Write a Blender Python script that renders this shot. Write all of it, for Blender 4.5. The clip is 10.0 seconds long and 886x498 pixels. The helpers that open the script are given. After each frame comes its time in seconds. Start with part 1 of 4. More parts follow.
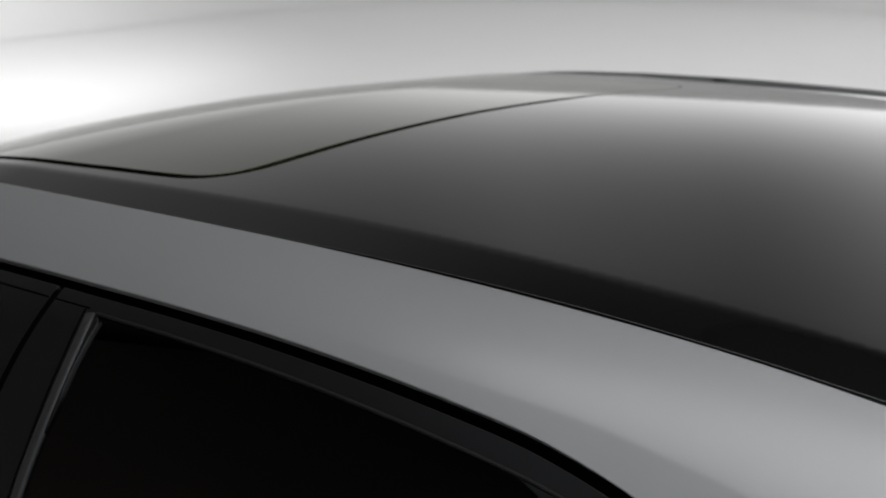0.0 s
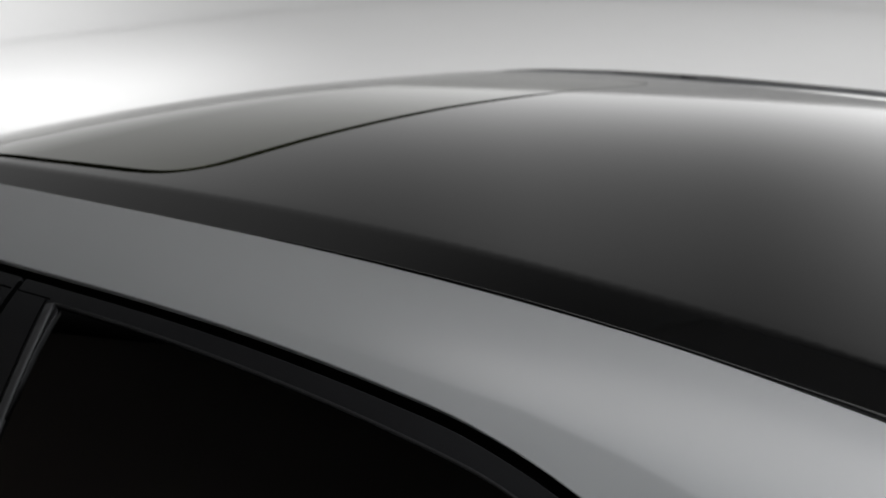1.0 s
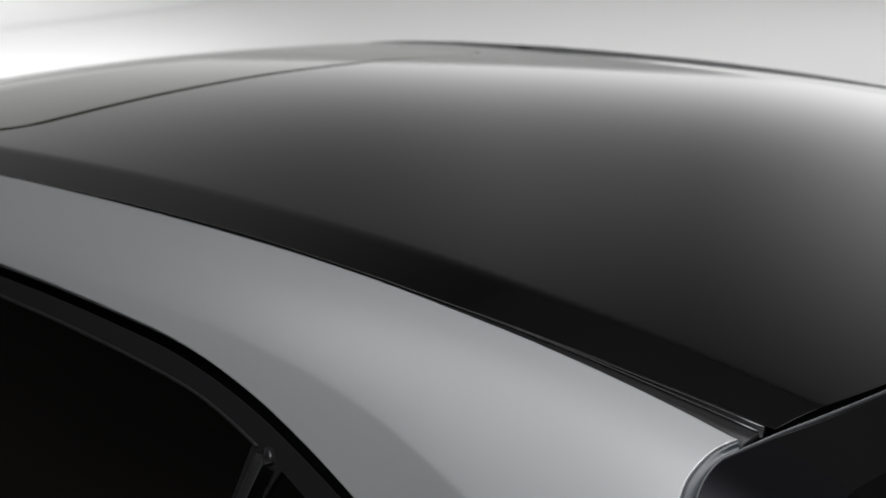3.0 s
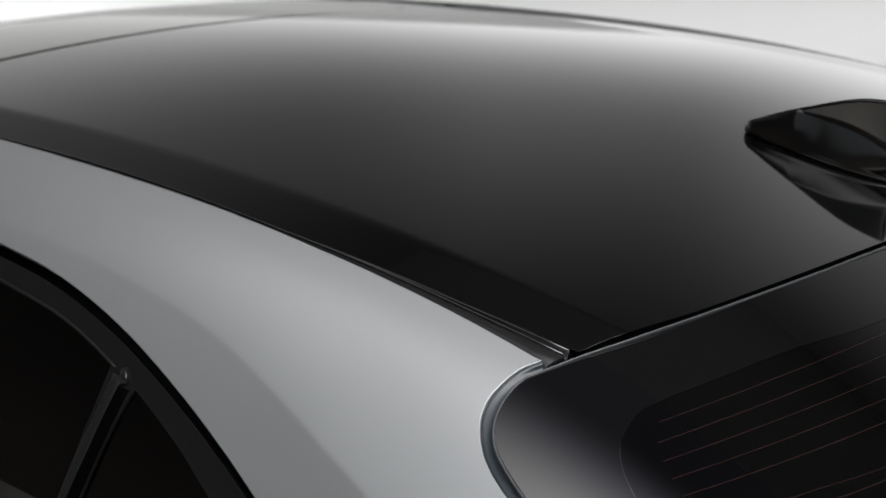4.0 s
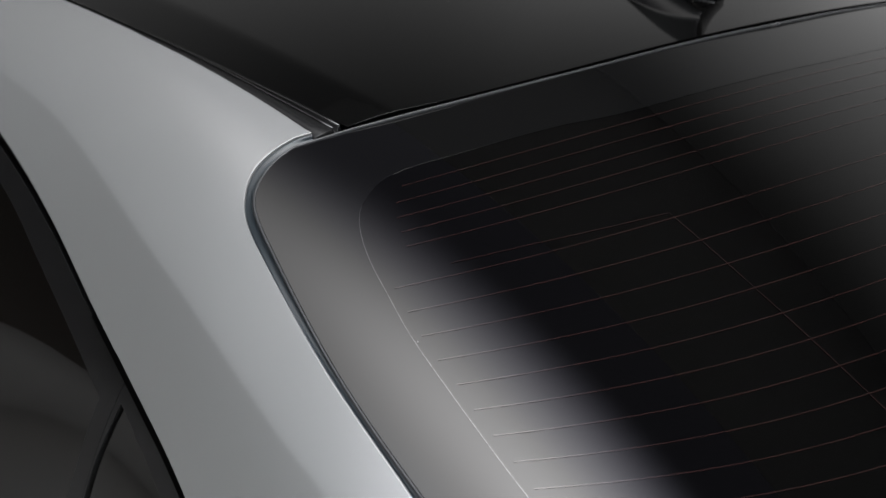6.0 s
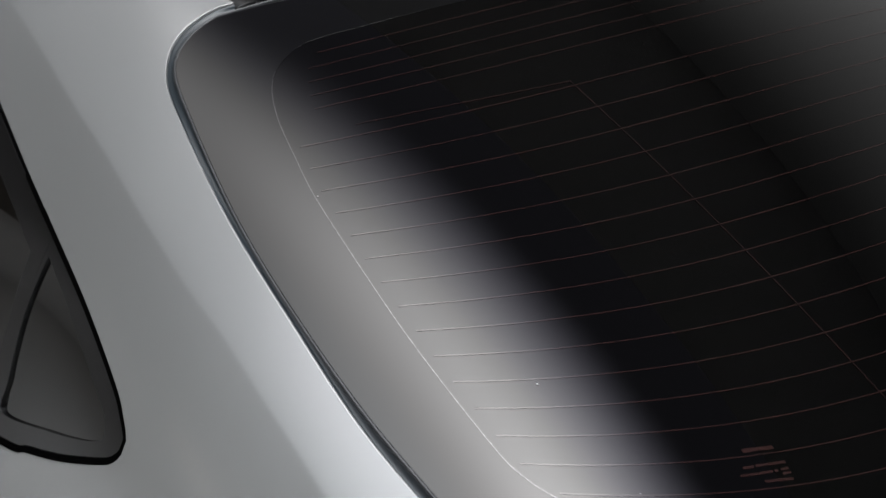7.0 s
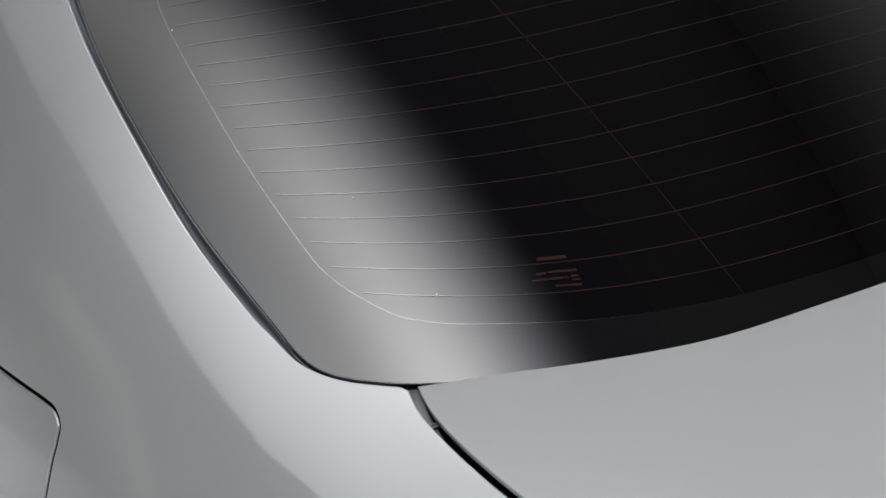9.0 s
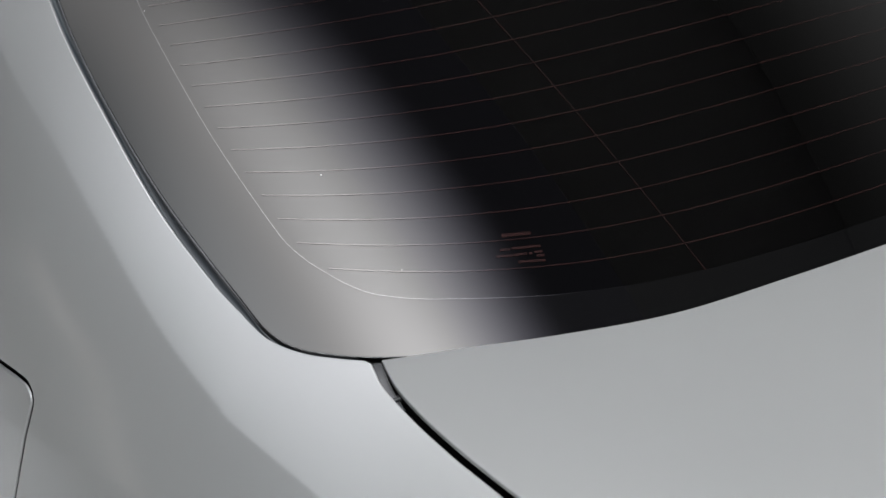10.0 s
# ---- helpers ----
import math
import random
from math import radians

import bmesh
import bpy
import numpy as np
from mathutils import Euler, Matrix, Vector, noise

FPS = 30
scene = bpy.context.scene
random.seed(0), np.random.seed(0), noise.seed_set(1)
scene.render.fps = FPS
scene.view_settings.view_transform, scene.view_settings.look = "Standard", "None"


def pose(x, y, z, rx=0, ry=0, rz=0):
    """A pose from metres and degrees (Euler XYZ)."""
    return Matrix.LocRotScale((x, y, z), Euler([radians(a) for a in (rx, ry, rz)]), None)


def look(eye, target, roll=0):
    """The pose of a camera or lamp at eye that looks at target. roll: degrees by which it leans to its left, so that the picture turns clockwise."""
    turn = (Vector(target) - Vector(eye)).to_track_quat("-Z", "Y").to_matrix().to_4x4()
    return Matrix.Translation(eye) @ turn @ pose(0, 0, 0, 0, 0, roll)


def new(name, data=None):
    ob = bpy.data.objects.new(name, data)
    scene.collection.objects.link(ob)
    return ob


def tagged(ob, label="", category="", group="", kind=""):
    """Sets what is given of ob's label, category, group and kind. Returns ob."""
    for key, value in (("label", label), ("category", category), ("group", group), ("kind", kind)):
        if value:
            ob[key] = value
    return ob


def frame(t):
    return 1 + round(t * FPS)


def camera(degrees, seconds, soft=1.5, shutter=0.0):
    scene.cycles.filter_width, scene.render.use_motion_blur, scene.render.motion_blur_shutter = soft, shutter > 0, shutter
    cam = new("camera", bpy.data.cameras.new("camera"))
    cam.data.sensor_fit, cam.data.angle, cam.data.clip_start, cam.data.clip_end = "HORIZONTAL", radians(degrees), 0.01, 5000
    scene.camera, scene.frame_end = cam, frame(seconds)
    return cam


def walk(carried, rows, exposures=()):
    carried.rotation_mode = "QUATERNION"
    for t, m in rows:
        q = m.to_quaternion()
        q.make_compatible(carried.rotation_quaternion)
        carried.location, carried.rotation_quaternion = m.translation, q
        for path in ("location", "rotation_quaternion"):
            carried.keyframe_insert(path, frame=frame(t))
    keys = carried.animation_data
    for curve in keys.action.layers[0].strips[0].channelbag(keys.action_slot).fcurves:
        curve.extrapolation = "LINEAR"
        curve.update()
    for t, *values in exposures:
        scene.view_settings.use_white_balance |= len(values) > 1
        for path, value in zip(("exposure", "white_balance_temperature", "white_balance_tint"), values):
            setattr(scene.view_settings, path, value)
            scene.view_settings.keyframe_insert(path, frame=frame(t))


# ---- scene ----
from mathutils.geometry import delaunay_2d_cdt

# World: x runs to the rear of the car, y to its right, z up.
cam = camera(26.28, 10.0, soft=1.45)
PATH = [
    (0, (0.3776, -1.7379, 1.8237), (-0.9705, -0.3385, 1.3504), -0.49),
    (0.5, (0.4183, -1.7335, 1.8273), (-0.9390, -0.3431, 1.3533), -0.63),
    (1, (0.4671, -1.7275, 1.8290), (-0.8959, -0.3428, 1.3550), -0.70),
    (1.5, (0.5288, -1.7165, 1.8292), (-0.8395, -0.3371, 1.3548), -0.72),
    (2, (0.6090, -1.7072, 1.8271), (-0.7644, -0.3331, 1.3520), -0.69),
    (2.5, (0.7083, -1.6864, 1.8281), (-0.6705, -0.3193, 1.3487), -1.06),
    (2.7, (0.7483, -1.6769, 1.8277), (-0.6327, -0.3127, 1.3463), -1.01),
    (3.8, (0.9448, -1.6345, 1.8189), (-0.4425, -0.2860, 1.3123), -0.77),
    (4, (0.9877, -1.6263, 1.8188), (-0.4046, -0.2867, 1.3022), -0.43),
    (4.5, (1.0908, -1.6030, 1.8160), (-0.3154, -0.2891, 1.2717), -0.32),
    (5, (1.1884, -1.5763, 1.8060), (-0.2406, -0.2982, 1.2361), -0.35),
    (5.5, (1.2749, -1.5530, 1.7935), (-0.1739, -0.3110, 1.1945), -0.43),
    (5.7, (1.3091, -1.5424, 1.7870), (-0.1495, -0.3176, 1.1766), -0.49),
    (6.8, (1.4798, -1.5080, 1.7669), (0.0123, -0.3421, 1.0689), -0.29),
    (7, (1.5131, -1.4986, 1.7612), (0.0427, -0.3460, 1.0475), -0.27),
    (7.5, (1.5903, -1.4772, 1.7486), (0.1091, -0.3525, 1.0130), -0.34),
    (7.8, (1.6340, -1.4668, 1.7496), (0.1528, -0.3542, 0.9957), -0.38),
    (8, (1.6620, -1.4602, 1.7499), (0.1818, -0.3548, 0.9837), -0.41),
    (8.5, (1.7217, -1.4451, 1.7458), (0.2412, -0.3538, 0.9601), -0.48),
    (9, (1.7620, -1.4343, 1.7442), (0.2799, -0.3571, 0.9421), -0.54),
    (9.5, (1.7861, -1.4289, 1.7461), (0.3072, -0.3545, 0.9346), -0.49),
    (10, (1.8015, -1.4246, 1.7475), (0.3232, -0.3532, 0.9309), -0.61),
]
walk(cam, [(t, look(eye, target, roll)) for t, eye, target, roll in PATH], [(0, -0.36), (2.2, -0.33), (3.3, -0.2), (4.8, -0.04), (10, -0.04)])
cam.data.dof.use_dof = True
cam.data.dof.focus_distance = 1.6
cam.data.dof.aperture_fstop = 9.0


# ---------------------------------------------------------------- materials
def shader(name, color=(0.5, 0.5, 0.5), rough=0.5, metal=0.0, coat=0.0, coat_rough=0.03, ior=1.5, spec=0.5, trans=0.0):
    m = bpy.data.materials.new(name)
    m.use_nodes = True
    b = m.node_tree.nodes["Principled BSDF"]
    b.inputs["Base Color"].default_value = (*color, 1)
    b.inputs["Roughness"].default_value = rough
    b.inputs["Metallic"].default_value = metal
    b.inputs["Coat Weight"].default_value = coat
    b.inputs["Coat Roughness"].default_value = coat_rough
    b.inputs["IOR"].default_value = ior
    b.inputs["Specular IOR Level"].default_value = spec
    b.inputs["Transmission Weight"].default_value = trans
    return m


def vary(m, scale, low, high, slot="Roughness", detail=3.0):
    """Noise between two values on one input, at real-world size."""
    t = m.node_tree
    b = t.nodes["Principled BSDF"]
    g, n, r = t.nodes.new("ShaderNodeNewGeometry"), t.nodes.new("ShaderNodeTexNoise"), t.nodes.new("ShaderNodeMapRange")
    n.inputs["Scale"].default_value, n.inputs["Detail"].default_value = scale, detail
    r.inputs["From Min"].default_value, r.inputs["From Max"].default_value = 0.3, 0.7
    r.inputs["To Min"].default_value, r.inputs["To Max"].default_value = low, high
    t.links.new(g.outputs["Position"], n.inputs["Vector"])
    t.links.new(n.outputs["Fac"], r.inputs["Value"])
    t.links.new(r.outputs["Result"], b.inputs[slot])
    return m


def flakes(m, scale, strength, a, b_, big=3.0):
    """Fine sparkle of a metallic paint and a slow drift of its tone."""
    t = m.node_tree
    b = t.nodes["Principled BSDF"]
    g, v, bump = t.nodes.new("ShaderNodeNewGeometry"), t.nodes.new("ShaderNodeTexNoise"), t.nodes.new("ShaderNodeBump")
    v.inputs["Scale"].default_value, v.inputs["Detail"].default_value = scale, 1.0
    bump.inputs["Strength"].default_value, bump.inputs["Distance"].default_value = strength, 0.0004
    t.links.new(g.outputs["Position"], v.inputs["Vector"])
    t.links.new(v.outputs["Fac"], bump.inputs["Height"])
    t.links.new(bump.outputs["Normal"], b.inputs["Normal"])
    n, ramp = t.nodes.new("ShaderNodeTexNoise"), t.nodes.new("ShaderNodeValToRGB")
    n.inputs["Scale"].default_value = big
    ramp.color_ramp.elements[0].position, ramp.color_ramp.elements[1].position = 0.3, 0.7
    ramp.color_ramp.elements[0].color, ramp.color_ramp.elements[1].color = (*a, 1), (*b_, 1)
    t.links.new(g.outputs["Position"], n.inputs["Vector"])
    t.links.new(n.outputs["Fac"], ramp.inputs["Fac"])
    t.links.new(ramp.outputs["Color"], b.inputs["Base Color"])
    return m


SILVER = flakes(shader("silver_paint", rough=0.5, metal=0.6, coat=1.0, coat_rough=0.16), 1400, 0.10, (0.2535, 0.2555, 0.2555), (0.2675, 0.2695, 0.2695))
BLACK = vary(shader("black_gloss_paint", (0.0012, 0.0012, 0.0012), 0.05), 6, 0.035, 0.055)
SUNGLASS = vary(shader("tinted_roof_glass", (0.012, 0.013, 0.006), 0.03, spec=0.55), 5, 0.03, 0.06)
SUNGLASS.node_tree.nodes["Principled BSDF"].inputs["Specular Tint"].default_value = (1.0, 1.0, 0.76, 1)
SATIN = vary(shader("satin_black_trim", (0.004, 0.004, 0.0042), 0.4, spec=0.28), 40, 0.37, 0.42)
GREYTRIM = vary(shader("matt_grey_trim", (0.014, 0.014, 0.0143), 0.6, spec=0.3), 80, 0.55, 0.68)
PLASTIC = vary(shader("black_gloss_plastic", (0.0006, 0.0006, 0.0006), 0.15, spec=0.8), 40, 0.13, 0.18)
TRIM = vary(shader("gloss_black_trim", (0.006, 0.006, 0.0063), 0.2, spec=0.26), 60, 0.17, 0.24)
GAP = shader("black_gap_fill", (0.0006, 0.0006, 0.0006), 0.9, spec=0.01)
RUBBER = vary(shader("black_rubber", (0.0035, 0.0035, 0.0035), 0.6, spec=0.2), 300, 0.5, 0.75)
SEAL = vary(shader("dark_window_seal", (0.015, 0.020, 0.024), 0.35), 200, 0.3, 0.42)
STRIP = vary(shader("grey_rubber_strip", (0.03, 0.031, 0.033), 0.35), 150, 0.35, 0.5)
GLASS = shader("privacy_glass", (0.012, 0.012, 0.012), 0.0, ior=1.5, trans=0.993)
FRIT = shader("black_ceramic_frit", (0.0018, 0.0018, 0.0019), 0.015)
WIRE = shader("copper_brown_heating_wire", (0.0105, 0.0044, 0.0040), 0.03, ior=1.64)
BUSBAR = shader("silver_busbar_print", (0.14, 0.14, 0.141), 0.12, metal=1.0)
CABIN = vary(shader("dark_cabin_inside", (0.006, 0.006, 0.006), 0.9), 500, 0.8, 1.0)
PRINT = shader("faint_brown_print", (0.0125, 0.0055, 0.0050), 0.03)
DUST = shader("dust", (0.7, 0.7, 0.7), 0.9)
TYRE = vary(shader("tyre_rubber", (0.02, 0.02, 0.02), 0.7), 150, 0.6, 0.85)
RIM = vary(shader("wheel_alloy", (0.5, 0.5, 0.5), 0.3, metal=1.0), 80, 0.25, 0.4)
CEIL = 16.0
COVE = vary(shader("white_studio_paint", (0.8, 0.8, 0.8), 0.7), 3, 0.6, 0.8)
DARKWALL = vary(shader("dark_grey_studio", (0.166, 0.146, 0.132), 0.8), 3, 0.7, 0.9)
CEILING = vary(shader("dark_grey_ceiling_paint", (0.18, 0.18, 0.18), 0.8), 3, 0.7, 0.9)


# ---------------------------------------------------------------- light
world = bpy.data.worlds.new("studio_dark")
world.use_nodes = True
world.node_tree.nodes["Background"].inputs["Color"].default_value = (0.02, 0.02, 0.021, 1)
world.node_tree.nodes["Background"].inputs["Strength"].default_value = 1.0
scene.world = world
BOX_POWER = 18.4


def lamp(name, kind, m, power, size=1.0, size_y=1.0, color=(1, 1, 1), angle=60, blend=1.0):
    d = bpy.data.lights.new(name, kind)
    d.energy, d.color = power, color
    if kind == "AREA":
        d.shape, d.size, d.size_y = "RECTANGLE", size, size_y
    if kind == "SPOT":
        d.spot_size, d.spot_blend, d.shadow_soft_size = radians(angle), blend, size
    ob = new(name, d)
    ob.matrix_world = m
    return ob


lamp("cove_light", "AREA", look((-5.5, 6.5, 4.6), (-8.5, 9.5, 0.3)), 188, 8.0, 0.8)
lamp("cove_light", "AREA", look((-7.5, 0.5, 4.6), (-11.0, 3.0, 0.3)), 100, 6.0, 0.8)
lamp("cove_light", "AREA", look((-2.0, -5.5, 4.6), (-2.0, -9.0, 0.3)), 92, 9.0, 0.8, color=(1.0, 0.95, 0.88))
lamp("cove_spot", "SPOT", look((-6.0, 3.0, 4.6), (-10.9, 4.7, 0.0)), 2200, 0.6, angle=50)


# ---------------------------------------------------------------- surfaces of the car
def front_drop(x):
    """How far the roof falls away towards the windscreen."""
    return 0.24 * np.maximum(0, -1.5 - x) ** 2


def roof_z(x, y):
    # the fold towards the gutter is flatter on the car's right
    fold = 0.16 * (1 - 1.1 * (y > 0) * np.interp(x, [-1.85, -1.4, -0.25, -0.08], [0, 1, 1, 0]))
    y = np.abs(y)
    z = 1.3789 - 0.1666 * x - 0.152 * x**2 - 0.0418 * x**3 - 0.0035 * x**4
    z = z - (0.1502 + 0.0355 * x + 0.0035 * x**2) * y**2 + 0.0822 * y**4
    e = (y - 0.487) / 0.003
    return z + 0.001 - fold * 0.003 * np.logaddexp(0, e) - front_drop(x)


def glass_z(x, y):
    return 1.3857 - 0.3196 * x - 0.1752 * x**2 - (0.1145 - 0.0604 * x) * y**2 - (0.2193 - 0.1704 * x) * y**4


def lid_z(x, y):
    return 1.050 - 0.012 * (x - 0.70) - 0.05 * (x - 0.70) ** 2 - 0.05 * np.maximum(np.abs(y) - 0.60, 0) - 0.012 * y**2


# Radius of the body side about the line y = 0, z = 0.57: rows along the car, columns from 0 to 60 degrees.
SIDE = np.array([
    (0.902, 0.905, 0.916, 0.931, 0.946, 0.952, 0.938, 0.900, 0.836),
    (0.920, 0.908, 0.913, 0.934, 0.969, 1.003, 1.007, 0.961, 0.865),
    (0.937, 0.911, 0.908, 0.929, 0.973, 1.029, 1.055, 1.000, 0.879),
    (0.947, 0.908, 0.892, 0.898, 0.921, 0.959, 1.000, 0.984, 0.881),
    (0.945, 0.888, 0.860, 0.870, 0.928, 0.986, 0.988, 0.917, 0.778),
    (0.918, 0.887, 0.888, 0.926, 0.983, 0.982, 0.907, 0.785, 0.628),
    (0.879, 0.909, 0.926, 0.928, 0.905, 0.851, 0.762, 0.640, 0.489),
    (0.836, 0.911, 0.943, 0.925, 0.854, 0.754, 0.647, 0.522, 0.371),
    (0.797, 0.891, 0.945, 0.954, 0.908, 0.804, 0.654, 0.476, 0.274),
    (0.764, 0.878, 0.944, 0.961, 0.920, 0.819, 0.661, 0.453, 0.201),
])
AXIS = 0.57
ARC = 0.0165


def blend_weights(u, n):
    u = np.clip(u, 0, 1) * (n - 3)
    i = np.minimum(u.astype(int), n - 4)
    f = u - i
    return i, ((1 - f) ** 3 / 6, (3 * f**3 - 6 * f**2 + 4) / 6, (-3 * f**3 + 3 * f**2 + 3 * f + 1) / 6, f**3 / 6)


def stretch(x):
    return 0.4 * x + 1.6 * np.log1p(np.exp(3 * (x + 0.4))) / 3


def side_radius(x, deg):
    i, a = blend_weights((stretch(x) - stretch(-1.9)) / (stretch(1.1) - stretch(-1.9)), SIDE.shape[0])
    j, b = blend_weights(deg / 60.0, SIDE.shape[1])
    return sum(a[k] * b[l] * SIDE[i + k, j + l] for k in range(4) for l in range(4))


CREASE = np.array([(-2.0, 52.0), (-0.664, 50.0), (-0.475, 49.6), (-0.29, 48.1), (-0.056, 43.75), (0.043, 41.9), (0.21, 38.45), (0.3, 36.7), (0.406, 34.05), (0.51, 31.25), (0.6, 29.55), (0.68, 28.75), (1.1, 27.0)])


def pillar_crease(x, deg):
    """A soft ridge that runs from the window's top down the pillar to the shoulder."""
    d = (deg - np.interp(x, CREASE[:, 0], CREASE[:, 1])) * ARC / 1.25
    soft = np.interp(x, [0.2, 0.45], [0.0010, 0.0009])
    ridge = 0.03 - np.sqrt(d * d + soft * soft)
    near = np.exp(-((d / 0.07) ** 2))
    low = (deg - (21.25 + 7.9 * (x - 0.316))) * ARC
    waist = 0.045 * (0.02 - np.sqrt(low * low + 0.002**2)) * np.exp(-((low / 0.07) ** 2)) * np.clip((x + 0.3) / 0.4, 0, 1) * np.clip((0.75 - x) / 0.3, 0, 1)
    return np.interp(x, [-0.7, -0.3, -0.1, 0.1, 0.3, 0.5, 0.65], [0.06, 0.10, 0.14, 0.13, 0.065, 0.09, 0.13]) * ridge * near * np.clip((x + 0.95) / 0.5, 0, 1) + waist


def on_side(uv):
    x, deg = uv[:, 0], uv[:, 1] / ARC
    r = side_radius(x, deg)
    r = r + pillar_crease(x, deg)
    c = np.radians(deg)
    fall = front_drop(x) * np.clip((deg - 20) / 35, 0, 1)
    return np.stack([x, -r * np.cos(c), AXIS + r * np.sin(c) - fall], 1)


def on_graph(f):
    return lambda uv: np.stack([uv[:, 0], uv[:, 1], f(uv[:, 0], uv[:, 1])], 1)


on_roof, on_glass, on_lid = on_graph(roof_z), on_graph(glass_z), on_graph(lid_z)


def normals(surface, uv, out):
    h = 1e-4
    du = surface(uv + (h, 0)) - surface(uv - (h, 0))
    dv = surface(uv + (0, h)) - surface(uv - (0, h))
    n = np.cross(du, dv)
    n /= np.linalg.norm(n, axis=1)[:, None]
    return n * np.sign(n @ np.array(out))[:, None]


def smooth_line(points, step=0.012, closed=False):
    """A Catmull-Rom line through points of the plane, at even steps."""
    p = np.array(points, float)
    n = len(p)
    idx = (lambda k: k % n) if closed else (lambda k: min(max(k, 0), n - 1))
    out = []
    for k in range(n if closed else n - 1):
        a, b, c, d = p[idx(k - 1)], p[idx(k)], p[idx(k + 1)], p[idx(k + 2)]
        m = max(1, int(np.linalg.norm(c - b) / step))
        for s in np.arange(m) / m:
            out.append(0.5 * (2 * b + (c - a) * s + (2 * a - 5 * b + 4 * c - d) * s * s + (3 * b - a - 3 * c + d) * s**3))
    if not closed:
        out.append(p[-1])
    return np.array(out)


CREASE = smooth_line(CREASE, 0.05)


def inside(q, poly):
    x, y = q[:, 0][:, None], q[:, 1][:, None]
    a, b = poly, np.roll(poly, -1, axis=0)
    cross = (a[:, 1] > y) != (b[:, 1] > y)
    with np.errstate(divide="ignore", invalid="ignore"):
        at = a[:, 0] + (y - a[:, 1]) * (b[:, 0] - a[:, 0]) / (b[:, 1] - a[:, 1])
    return ((cross & (x < at)).sum(1) % 2).astype(bool)


def distance(q, poly):
    a, b = poly, np.roll(poly, -1, axis=0)
    d = b - a
    t = np.clip(((q[:, None] - a) * d).sum(-1) / np.maximum((d * d).sum(-1), 1e-12), 0, 1)
    return np.linalg.norm(q[:, None] - (a + t[..., None] * d), axis=-1).min(1)


def grown(poly, by):
    """The outline moved outwards (or, below zero, inwards)."""
    a = np.roll(poly, 1, axis=0)
    b = np.roll(poly, -1, axis=0)
    t = b - a
    t /= np.maximum(np.linalg.norm(t, axis=1), 1e-9)[:, None]
    n = np.stack([t[:, 1], -t[:, 0]], 1)
    area = (poly[:, 0] * np.roll(poly[:, 1], -1) - np.roll(poly[:, 0], -1) * poly[:, 1]).sum()
    return poly + n * by * (1 if area > 0 else -1)


